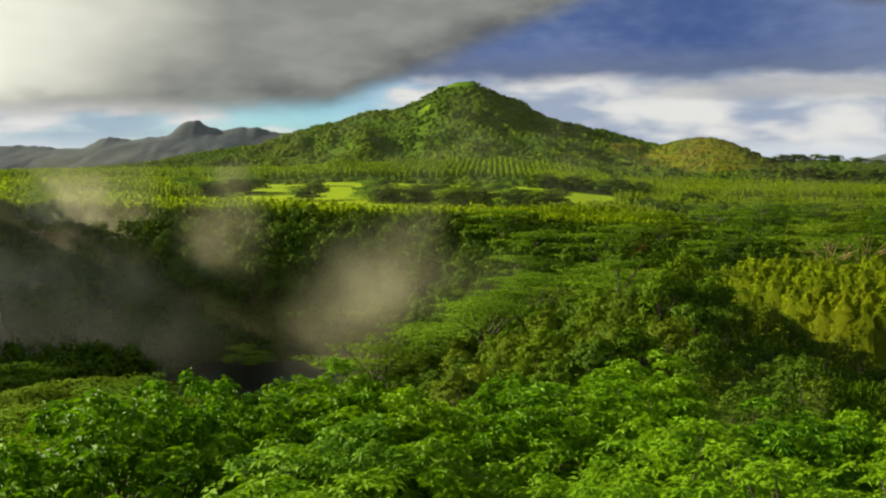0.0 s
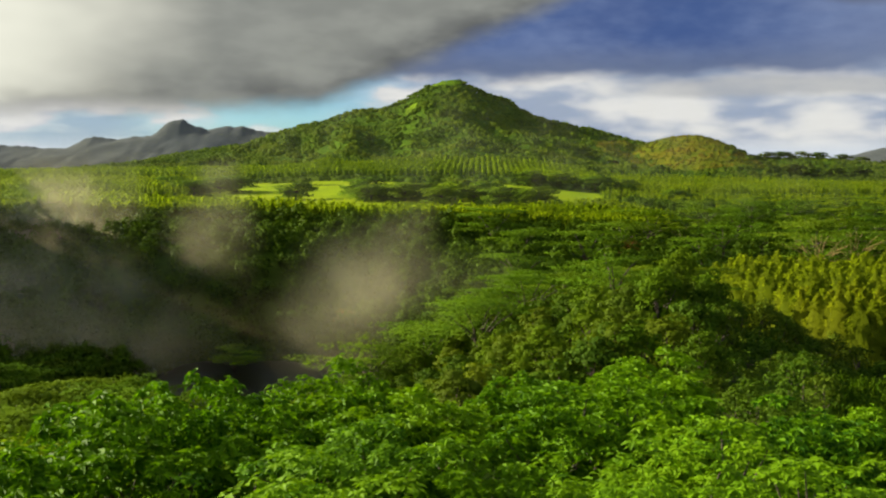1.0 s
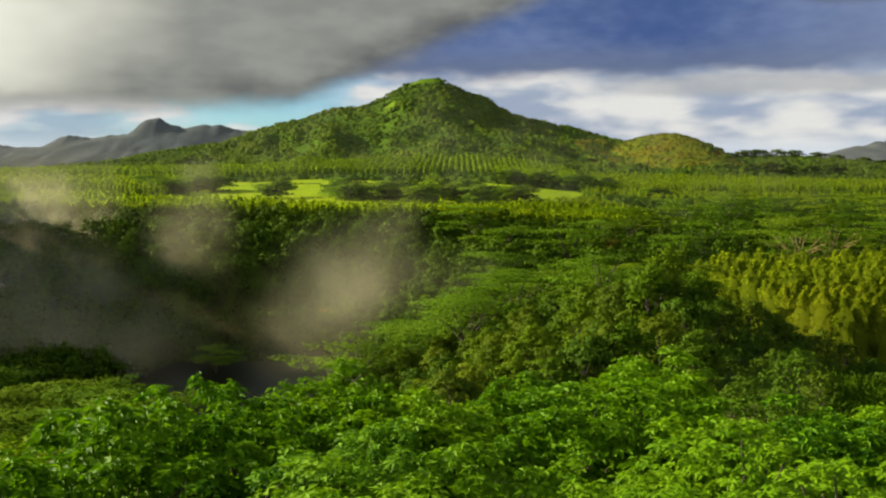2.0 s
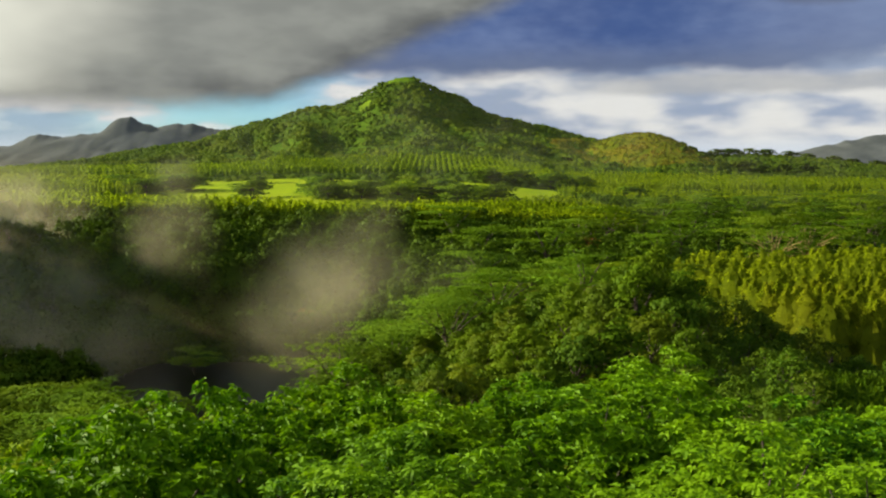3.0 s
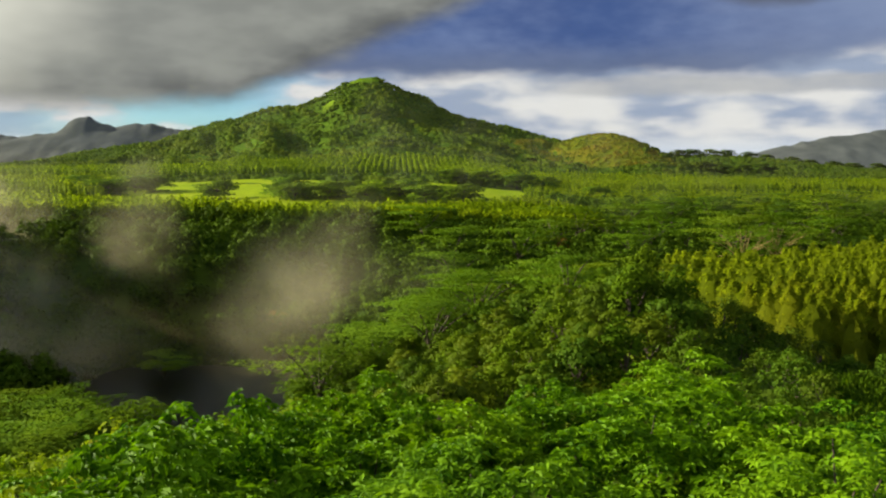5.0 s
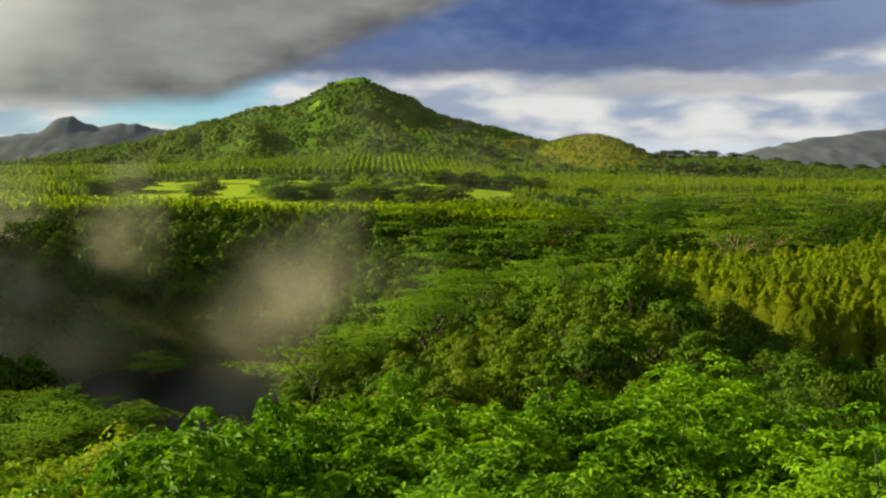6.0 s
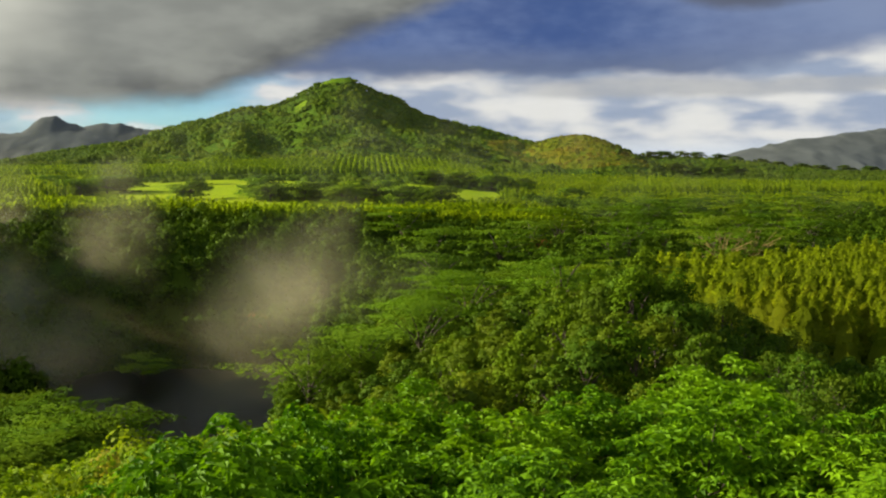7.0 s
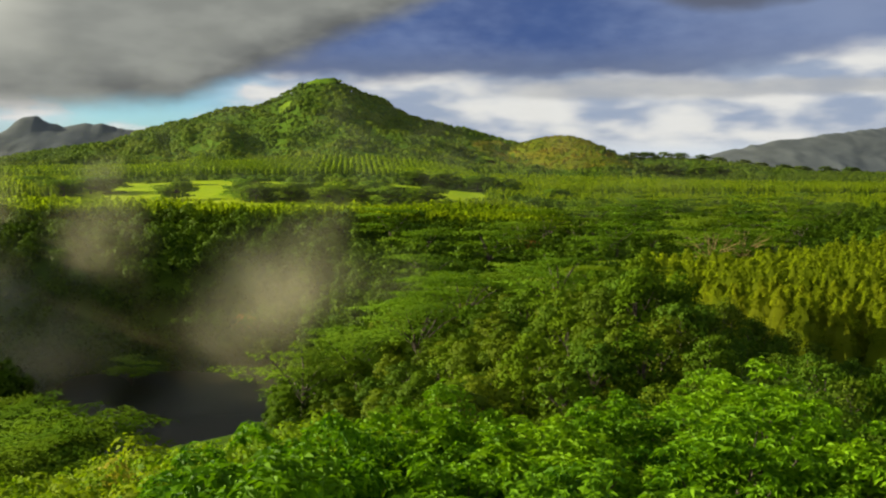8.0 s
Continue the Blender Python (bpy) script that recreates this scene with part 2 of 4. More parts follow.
LEAF_DRY = foliage("yellowed_leaves", (0.17, 0.21, 0.015), (0.28, 0.27, 0.025), (0.34, 0.26, 0.03), 0.3, 0.4, 0.05)
LEAF_RUST = foliage("rust_red_leaves", (0.16, 0.09, 0.02), (0.28, 0.13, 0.03), (0.30, 0.11, 0.03), 0.3, 0.3, 0.05)
BARK = bark("grey_brown_bark", (0.035, 0.025, 0.016), (0.11, 0.085, 0.06))
BARK_PALE = bark("pale_bark", (0.10, 0.085, 0.065), (0.27, 0.23, 0.18))
BARK_DRY = bark("dry_brown_bark", (0.12, 0.086, 0.022), (0.27, 0.20, 0.055))
FLOOR = earth("forest_floor", (0.022, 0.048, 0.004), (0.050, 0.095, 0.006), (0.070, 0.105, 0.006), 0.12, 0.4, ((0.032, 0.070, 0.004), (0.060, 0.112, 0.005)))
GRASS = earth("sunlit_grass", (0.16, 0.245, 0.003), (0.24, 0.325, 0.004), (0.26, 0.30, 0.006), 0.05, 0.2)
HILL_GRASS = earth("hill_grass", (0.06, 0.125, 0.005), (0.12, 0.20, 0.007), (0.12, 0.17, 0.009), 0.05, 0.5)
RUST_SCRUB = earth("rusty_scrub", (0.065, 0.095, 0.004), (0.125, 0.140, 0.006), (0.17, 0.105, 0.014), 0.04, 0.6)
SLOPE_GRASS = earth("rough_green_grass", (0.028, 0.066, 0.004), (0.056, 0.108, 0.006), (0.070, 0.100, 0.008), 0.8, 0.5)
# blue-grey base colour takes in the distant haze and the cloud shadow
HAZED_ROCK = earth("hazed_mountain_slope", (0.062, 0.072, 0.076), (0.088, 0.100, 0.104), (0.078, 0.092, 0.102), 0.012, 3.0)
WATER = water_mat()


# ---- the lie of the land ----
COLUMNS = (
    # the two leftmost columns: an unseen ridge added to shade the gulch
    (-330, (-250, 22, 0, 36, 100, 44, 250, 52, 330, 62, 390, 60, 430, 34, 470, 8, 850, 13)),
    (-255, (-250, 20, 0, 34, 100, 40, 200, 42, 250, 46, 280, 57, 318, 73, 350, 70, 390, 76, 418, 71, 432, 50, 446, 24, 470, 9, 850, 13)),
    (-205, (-250, 18, 0, 16, 100, -4, 250, -20, 345, -25, 352, -22, 374, -3, 400, 1, 440, 5, 850, 13)),
    (-120, (-250, 16, 0, 10, 60, -6, 120, -25, 200, -30, 290, -33, 345, -32, 352, -29, 376, -6, 400, -2, 435, 4, 650, 7.5, 850, 15.5)),
    (-60, (-250, 16, 0, 12, 40, 8, 70, 2, 85, -4, 110, -18, 150, -27, 195, -30, 220, -37, 245, -41, 285, -38, 343, -34, 350, -31, 374, -8, 400, -3, 435, 3, 650, 7.5, 850, 17)),
    (-12, (-250, 16, 0, 12, 30, 10, 45, 8, 65, 7, 80, 5.5, 105, -9, 130, -21, 155, -25, 185, -19, 210, -33, 240, -40, 285, -36, 343, -33, 350, -30, 374, -10, 400, -5, 435, 2, 650, 7.5, 850, 17)),
    (20, (-250, 16, 0, 12, 30, 10, 60, 7, 80, 7, 100, 5, 118, 5, 140, 1, 170, -4, 230, -12, 300, -16, 380, -8, 432, 1, 520, 3, 650, 7, 850, 15)),
    (36, (-250, 15, 0, 12, 60, 7.5, 80, 9.8, 90, 9.4, 102, 6.5, 122, 8, 140, 6, 165, 0, 190, -6, 230, -12, 300, -15, 380, -9, 436, 0, 520, 2.7, 650, 6.7, 850, 15)),
    (50, (-250, 14, 0, 11, 60, 6, 78, 8.0, 90, 6.5, 100, 1.5, 120, 3, 140, 3, 160, 1, 185, -6, 230, -12, 300, -14, 380, -11, 440, -1, 520, 2.5, 650, 6.5, 850, 15)),
    (75, (-250, 12, 0, 9, 60, 6, 85, 3, 110, -5, 140, -11, 190, -12, 300, -17, 380, -12, 460, -4, 560, 3, 700, 7, 850, 14)),
    (110, (-250, 10, 0, 6, 60, -3, 100, -10, 150, -12, 200, -12.5, 300, -18, 380, -13, 480, -6, 560, 2, 700, 6, 850, 12)),
    (190, (-250, 8, 0, 4, 100, -11, 200, -13, 300, -18, 400, -13, 500, -11, 700, -6, 850, 4)),
    (300, (-250, 4, 0, 0, 100, -12, 300, -18, 420, -12, 500, -12, 700, -9, 850, -1)),
)
RIDGE = (-1500, 8, -702, 12, -593, 15, -543, 29, -492, 44, -441, 55, -379, 64, -317, 73, -265, 92, -234, 100, -203, 111, -171, 115,
         -129, 131, -108, 137, -76, 141, -60, 140, -23, 154, 4, 167, 20, 176, 41, 186, 63, 194, 84, 197, 100, 193, 116, 182, 133, 173,
         149, 170, 175, 163, 192, 156, 203, 145, 225, 134, 247, 126, 275, 119, 302, 113, 330, 107, 358, 102, 386, 94, 414, 87, 448, 78,
         528, 58, 700, 40, 1100, 22, 2000, 15)
WATER_Z = -36.0


def pairs(flat, v):
    return np.interp(v, flat[0::2], flat[1::2])


def value_noise(x, y, size, seed):
    """Smooth noise in -1..1 on a lattice of that size in metres."""
    x, y = np.asarray(x, float) / size + 1000, np.asarray(y, float) / size + 1000
    i, j = np.floor(x).astype(int), np.floor(y).astype(int)
    u, v = x - i, y - j
    u, v = u * u * (3 - 2 * u), v * v * (3 - 2 * v)

    def h(a, b):
        n = np.sin(a * 127.1 + b * 311.7 + seed * 74.7) * 43758.5453
        return (n - np.floor(n)) * 2 - 1
    return (h(i, j) * (1 - u) + h(i + 1, j) * u) * (1 - v) + (h(i, j + 1) * (1 - u) + h(i + 1, j + 1) * u) * v


def near_land():
    """The near ground on a 4 m lattice, softened."""
    xs, ys = np.arange(-420, 521, 4.0), np.arange(-300, 951, 4.0)
    cols = np.array([pairs(c, ys) for _, c in COLUMNS])
    z = np.array([np.interp(xs, [c[0] for c in COLUMNS], cols[:, k]) for k in range(len(ys))])
    ker = np.exp(-np.linspace(-2, 2, 7) ** 2)
    ker /= ker.sum()
    for axis in (0, 1):
        pad = np.pad(z, [(3, 3) if k == axis else (0, 0) for k in (0, 1)], mode="edge")
        z = np.apply_along_axis(lambda r: np.convolve(r, ker, "valid"), axis, pad)
    return xs, ys, z


LX, LY, LZ = near_land()


def ground(x, y):
    x, y = np.asarray(x, float), np.asarray(y, float)
    fx = np.clip((x - LX[0]) / 4.0, 0, len(LX) - 1.001)
    fy = np.clip((y - LY[0]) / 4.0, 0, len(LY) - 1.001)
    i, j = fx.astype(int), fy.astype(int)
    u, v = fx - i, fy - j
    z = (LZ[j, i] * (1 - u) + LZ[j, i + 1] * u) * (1 - v) + (LZ[j + 1, i] * (1 - u) + LZ[j + 1, i + 1] * u) * v
    z = z + value_noise(x, y, 25, 1) * 0.7
    # the main hill: a ridge across, concave towards the fields
    q = np.clip((y - 850) / 900.0, 0, None)
    rise = np.where(q <= 1, 0.34 * q + 0.66 * q ** 3, np.clip(1.35 - 0.35 * q, 0.05, 1) )
    warp = value_noise(x, y, 170, 3) * 45 * np.clip(q, 0, 1)
    crest = pairs(RIDGE, x + warp * np.clip(1.1 - q, 0, 1))
    foot = np.interp(x, (-150, -60, 20, 90, 260), (15.0, 17.0, 17.0, 14.0, 2.0))
    hill = foot + (crest - foot) * rise
    tall = np.clip((crest - 30) / 100, 0.05, 1)
    face = np.clip(q * 2.5 - 0.5, 0, 1) * np.clip((1.02 - q) * 4, 0, 1)
    hill = hill + value_noise(x, y, 90, 5) * 8 * face * tall
    # gullies and spurs that run down its face
    fan = x - 73 - (x - 73) * 0.35 * np.clip(1 - q, 0, 1)
    hill = hill + (0.45 - np.abs(value_noise(fan, y * 0.22, 95, 9))) * 31 * face * tall
    hill = hill + (0.45 - np.abs(value_noise(fan + 0.2 * y, y * 0.3, 36, 12))) * 21 * face * tall
    # a spur from the summit towards the pasture
    hill = hill + 9 * np.exp(-((x - 60 + 0.10 * (1750 - y)) / 42) ** 2) * np.clip((q - 0.45) * 4, 0, 1) * np.clip((1 - q) * 7, 0, 1)
    # the rounded hump before its right shoulder
    hump = 79 * np.exp(-(((x - 462) / np.where(x > 462, 95, 160)) ** 2 + ((y - 1500) / 230) ** 2))
    low = 46 * np.exp(-(((x - 800) / 330) ** 2 + ((y - 1900) / 300) ** 2))
    far = np.maximum(np.maximum(hill, hump + 4), low + 5)
    return np.where(y > 850, np.maximum(far, np.minimum(z, 8)), z)


# ---- mesh helpers ----
def mesh_of(name, verts, faces, mat, smooth=False, uv=None, normals=None):
    """A mesh from arrays: verts (n, 3), faces (m, 3) or (m, 4); normals: shading normals for soft foliage."""
    verts, faces = np.asarray(verts, np.float32), np.asarray(faces, np.int32)
    me = bpy.data.meshes.new(name)
    k = faces.shape[1]
    me.vertices.add(len(verts))
    me.vertices.foreach_set("co", verts.ravel())
    me.loops.add(faces.size)
    me.loops.foreach_set("vertex_index", faces.ravel())
    me.polygons.add(len(faces))
    me.polygons.foreach_set("loop_start", np.arange(0, faces.size, k, dtype=np.int32))
    me.polygons.foreach_set("use_smooth", np.full(len(faces), smooth or normals is not None))
    if uv is not None:
        me.uv_layers.new(name="UVMap").data.foreach_set("uv", np.asarray(uv, np.float32)[faces.ravel()].ravel())
    me.update(calc_edges=True)
    if normals is not None:
        me.normals_split_custom_set_from_vertices(unit(normals).astype(np.float32))
    me.materials.append(mat)
    return me


def grid_faces(nu, nv, wrap=False):
    i = np.arange(nu if wrap else nu - 1)
    j = np.arange(nv - 1)
    a, b = np.meshgrid(i, j, indexing="ij")
    a, b = a.ravel(), b.ravel()
    c = (a + 1) % nu
    return np.stack([a * nv + b, c * nv + b, c * nv + b + 1, a * nv + b + 1], 1)


def unit(v):
    return v / np.maximum(np.linalg.norm(v, axis=-1, keepdims=True), 1e-9)


def tube(path, radii, sides=6):
    """A tapered tube along a path of points."""
    path = np.asarray(path, float)
    n = len(path)
    along = unit(np.gradient(path, axis=0))
    side = unit(np.cross(along, (0.31, 0.87, 0.12)))
    up = np.cross(along, side)
    ang = np.linspace(0, 2 * np.pi, sides, endpoint=False)
    r = np.asarray(radii, float)[:, None, None]
    v = path[:, None] + r * (np.cos(ang)[None, :, None] * side[:, None] + np.sin(ang)[None, :, None] * up[:, None])
    i, j = np.meshgrid(np.arange(n - 1), np.arange(sides), indexing="ij")
    i, j = i.ravel(), j.ravel()
    k = (j + 1) % sides
    return v.reshape(-1, 3), np.stack([i * sides + j, i * sides + k, (i + 1) * sides + k, (i + 1) * sides + j], 1)


def joined(pieces):
    vs, fs, ns, n = [], [], [], 0
    for v, f, *nn in pieces:
        vs.append(v)
        fs.append(f + n)
        ns.extend(nn)
        n += len(v)
    return (np.concatenate(vs), np.concatenate(fs), *([np.concatenate(ns)] if ns else []))


def blades(p, along, normal, length, width, droop=0.25, shade=None):
    """Pointed leaf blades folded on the midrib, two triangles each; shade: the way that each one's foliage mass faces."""
    side = unit(np.cross(along, normal))
    nrm = unit(np.cross(side, along))
    length, width = np.asarray(length)[:, None], np.asarray(width)[:, None]
    mid = p + along * length * 0.45
    tip = p + along * length - nrm * length * droop
    lift = nrm * width * 0.22
    v = np.stack([p, mid + side * width * 0.5 + lift, tip, mid - side * width * 0.5 + lift], 1).reshape(-1, 3)
    b = np.arange(len(p))[:, None] * 4
    f = np.concatenate([b + (0, 1, 2), b + (0, 2, 3)])
    face = unit((normal if shade is None else shade) + nrm * 0.22)
    return v, f, np.repeat(face, 4, axis=0)


def leafy(name, geo, mat):
    return mesh_of(name, geo[0], geo[1], mat, True, None, geo[2])


def broad_leaves(p, along, normal, length, width, droop=0.35):
    """Broad drooping leaves, four triangles each, creased on the midrib."""
    side = unit(np.cross(along, normal))
    nrm = unit(np.cross(side, along))
    length, width = np.asarray(length)[:, None], np.asarray(width)[:, None]
    mid = p + along * length * 0.5 - nrm * length * droop * 0.12
    tip = p + along * length - nrm * length * droop
    edge = nrm * width * 0.16
    v = np.stack([p, mid, tip, mid + side * width * 0.5 + edge, mid - side * width * 0.5 + edge], 1).reshape(-1, 3)
    b = np.arange(len(p))[:, None] * 5
    return v, np.concatenate([b + (0, 3, 1), b + (0, 1, 4), b + (1, 3, 2), b + (1, 2, 4)])


def part(name, me, parent, label=""):
    ob = new(name, me)
    ob.parent = parent
    if label:
        ob["label"] = label
    return ob


def placed(flat_name, me, label, category, kind):
    return tagged(new(flat_name, me), label, category, "", kind)


def on_sphere(rng, n, up=0.0):
    d = rng.normal(size=(n, 3))
    d[:, 2] += up
    return unit(d)


# ---- ground, water, mountains ----
def build_ground():
    radii = np.concatenate([[0.0], np.geomspace(6, 4950, 180)])
    ahead = np.linspace(-48, 62, 240)
    behind = np.linspace(62, 312, 60)[1:-1]
    ang = np.radians(np.concatenate([ahead, behind]))
    a, r = np.meshgrid(ang, radii, indexing="ij")
    x, y = np.sin(a) * r - 9.0, np.cos(a) * r
    z = ground(x, y)
    return mesh_of("ground", np.stack([x, y, z], -1).reshape(-1, 3), grid_faces(len(ang), len(radii), True), FLOOR, True)


placed("ground", build_ground(), "wooded ground falling into a deep gulch", "ground", "structure")


def sheet(name, xs, ys, inside, mat, lift):
    """A patch of another ground cover, laid on the ground where inside(x, y) holds."""
    x, y = np.meshgrid(xs, ys, indexing="ij")
    f = grid_faces(len(xs), len(ys))
    cx, cy = x.ravel()[f].mean(1), y.ravel()[f].mean(1)
    f = f[inside(cx, cy)]
    used, back = np.unique(f, return_inverse=True)
    v = np.stack([x.ravel(), y.ravel(), ground(x, y).ravel() + lift], 1)[used]
    return mesh_of(name, v, back.reshape(f.shape), mat, True)


def in_field(x, y):
    w = value_noise(x, y, 40, 21) * 14
    return (x > -165 + w) & (x < 165 + w) & (y > 486 + w + np.clip(x - 30, 0, 200) * 1.4) & (y < 845 + w)


placed("grass_field", sheet("grass_field", np.arange(-170, 230, 4.0), np.arange(464, 880, 4.0), in_field, GRASS, 0.35),
       "bright sunlit pasture at the foot of the hill", "field", "structure")


def in_slope(x, y):
    w = value_noise(x, y, 9, 23) * 3
    return (x > np.maximum(30, 0.47 * y - 2.5) + w) & (x < 66 + w) & (y > 64 + w) & (y < 96 + w - 0.2 * (x - 50))


placed("grass_slope", sheet("grass_slope", np.arange(26, 72, 1.5), np.arange(60, 102, 1.5), in_slope, SLOPE_GRASS, 0.3),
       "rough green grass on an open slope below the trees", "grass", "structure")

def on_summit(x, y):
    w = value_noise(x, y, 30, 25) * 16
    return (((x - 66 + w) / 27) ** 2 + ((y - 1738 + w) / 18) ** 2 < 1) | (((x - 6 + w) / 15) ** 2 + ((y - 1690 + w) / 18) ** 2 < 1)


placed("summit_grass", sheet("summit_grass", np.arange(-60, 130, 5.0), np.arange(1600, 1800, 5.0), on_summit, HILL_GRASS, 0.8),
       "sunlit grass on the summit of the hill", "grass", "structure")


def on_hump(x, y):
    w = value_noise(x, y, 35, 27) * 20
    return ((x - 430 + w) / 140) ** 2 + ((y - 1450 + w) / 200) ** 2 < 1


placed("hump_scrub", sheet("hump_scrub", np.arange(260, 610, 6.0), np.arange(1210, 1690, 6.0), on_hump, RUST_SCRUB, 0.8),
       "rust and green scrub on a rounded hump", "grass", "structure")

pool = sheet("pond_water", np.arange(-190, 10, 5.0), np.arange(165, 310, 5.0), lambda x, y: ground(x, y) < WATER_Z + 4, WATER, 0)
for v in pool.vertices:
    v.co.z = WATER_Z
placed("pond_water", pool, "still dark water at the bottom of the gulch", "water", "structure")

LEFT_RANGE = (-2600, 90, -1926, 117, -1849, 125, -1671, 112, -1540, 116, -1477, 149, -1428, 168, -1381, 157, -1333, 149, -1285, 161, -1176, 169, -1151, 187,
              -1126, 207, -1089, 232, -1065, 243, -1028, 245, -1004, 228, -980, 215, -944, 213, -920, 201, -870, 211, -797, 209, -760, 217, -698, 199,
              -624, 184, -386, 155, -127, 118, 400, 60)
RIGHT_RANGE = (1200, 10, 1521, 42, 1721, 72, 1823, 92, 1978, 128, 2134, 154, 2266, 172, 2428, 188, 2613, 212, 3000, 245, 3400, 255)


def mountain(name, profile, y0, x0, x1, label):
    """A range of mountains: a jagged crest with spurs that run down its near face."""
    xs, us = np.linspace(x0, x1, 300), np.linspace(-1, 1, 41)
    x, u = np.meshgrid(xs, us, indexing="ij")
    y = y0 + u * 450
    broad = np.mean([pairs(profile, x + d) for d in np.linspace(-260, 260, 21)], 0)
    near = np.clip(np.abs(u) * 4 - 0.15, 0, 1)
    crest = pairs(profile, x) * (1 - near) + broad * near + (value_noise(x, 0, 46, 31) * 5 + value_noise(x, 0, 17, 32) * 3) * np.clip(1 - 5 * np.abs(u), 0, 1)
    shape = 1 - np.abs(u) ** 1.15
    z = -10 + (crest + 10) * shape + value_noise(x, y, 110, 35) * 14 * np.abs(u) + value_noise(x, y, 34, 36) * 6 * np.abs(u)
    placed(name, mesh_of(name, np.stack([x, y, z], -1).reshape(-1, 3), grid_faces(len(xs), len(us)), HAZED_ROCK, True), label, "mountain", "structure")


mountain("mountain_range", LEFT_RANGE, 4200, -2500, 350, "distant grey mountain range, cloud shadow and haze put into its colour")
mountain("mountain_ridge", RIGHT_RANGE, 3600, 1250, 3300, "distant grey mountain slope, cloud shadow and haze put into its colour")


# ---- trees ----
def near_tree(seed, whorl=7, dense=1.0, big=1.0):
    """Spreading tree with tiers of drooping broad leaves in whorls. Returns trunk, limbs and crown meshes; 10 m high, 9 m across."""
    rng = np.random.default_rng(seed)
    n = 40
    cen = np.zeros((n, 3))
    ang = rng.uniform(0, 0.7, n) + np.arange(n) * 2.4
    rad = np.sqrt(np.linspace(0.02, 1, n)) * rng.uniform(0.85, 1.15, n) * 4.2
    cen[:, 0], cen[:, 1] = np.cos(ang) * rad, np.sin(ang) * rad
    cen[:, 2] = 8.7 - 0.16 * rad ** 2 + rng.normal(0, 0.85, n)
    size = rng.uniform(0.5, 1.05, n)
    low = cen[rng.integers(0, n, 12)] * (0.8, 0.8, 1.0) - (0, 0, 1.7)
    cen, size = np.vstack([cen, low]), np.append(size, rng.uniform(0.8, 1.3, 12))
    P, D, N = [], [], []
    for c, s in zip(cen, size):
        k = int((10 * s ** 2 + 3) * dense)
        a, q = rng.uniform(0, 2 * np.pi, k), np.sqrt(rng.uniform(0, 1, k))
        flat = 0.30 * rng.uniform(0.7, 1.3)
        tips = c + s * np.stack([np.cos(a) * q * 1.1, np.sin(a) * q * 1.1, flat * (1 - 2.2 * q * q) + rng.normal(0, 0.08, k)], 1)
        axis = unit(np.stack([np.cos(a) * q * 0.35, np.sin(a) * q * 0.35, np.full(k, 1.0)], 1) + rng.normal(0, 0.16, (k, 3)))
        spin = rng.uniform(0, 2 * np.pi, (k, 1)) + np.arange(whorl) * (2 * np.pi / whorl) + rng.normal(0, 0.3, (k, whorl))
        e1 = unit(np.cross(axis, (0.3, 0.5, 0.1)))
        e2 = np.cross(axis, e1)
        out = np.cos(spin)[..., None] * e1[:, None] + np.sin(spin)[..., None] * e2[:, None]
        out = unit(out + axis[:, None] * rng.uniform(-0.22, 0.25, (k, whorl, 1)))
        P.append((tips[:, None] + out * 0.05 - axis[:, None] * rng.uniform(0, 0.16, (k, whorl, 1))).reshape(-1, 3))
        D.append(out.reshape(-1, 3))
        N.append(np.broadcast_to(axis[:, None], out.shape).reshape(-1, 3))
    P, D, N = map(np.concatenate, (P, D, N))
    L = rng.uniform(0.28, 0.50, len(P)) * big
    make = broad_leaves if big < 1.1 else blades
    geo = make(P, D, N + rng.normal(0, 0.12, N.shape), L, L * rng.uniform(0.40, 0.54, len(P)), 0.2)
    crown = mesh_of("crown", geo[0], geo[1], LEAF_NEAR)
    t = np.linspace(0, 1, 7)[:, None]
    lean = rng.normal(0, 0.5, 2)
    path = np.hstack([lean * t ** 2, t * 6.0])
    trunk = mesh_of("trunk", *tube(path, np.linspace(0.24, 0.12, 7), 7), BARK, True)
    limbs = []
    for k in range(0, n, 5):
        st = np.array((lean[0] * 0.5, lean[1] * 0.5, rng.uniform(3.2, 5.2)))
        en = cen[k] - (0, 0, 0.1)
        w = np.linspace(0, 1, 5)[:, None]
        pth = st * (1 - w) + en * w + np.sin(w * np.pi) * np.array((0, 0, -0.4)) + rng.normal(0, 0.08, (5, 3)) * np.sin(w * np.pi)
        limbs.append(mesh_of("limb", *tube(pth, np.linspace(0.09, 0.025, 5), 5), BARK, True))
    return trunk, limbs, crown


def clump_crown(rng, centres, sizes, per, blade, flat=0.75, up=0.7, even=0.0):
    """Blades standing out from rounded clumps."""
    P, D, N = [], [], []
    for c, s in zip(centres, sizes):
        k = max(6, int(per * s * s))
        d = on_sphere(rng, k, up)
        P.append(c + d * s * np.array((1, 1, flat)) * rng.uniform(0.7, 1.05, (k, 1)))
        turn = unit(np.cross(d, rng.normal(size=(k, 3))))
        D.append(unit(turn + d * 0.35 - np.array((0, 0, 0.2))))
        N.append(d)
    P, D, N = map(np.concatenate, (P, D, N))
    L = rng.uniform(0.7, 1.35, len(P)) * blade
    heart = P.mean(0) - (0, 0, 2.5)
    return blades(P - D * L[:, None] * 0.5, D, N, L, L * rng.uniform(0.55, 0.85, len(P)), 0.2, unit(N * (1 - even) + unit(P - heart) * 0.6 + np.array((0, 0, even))))


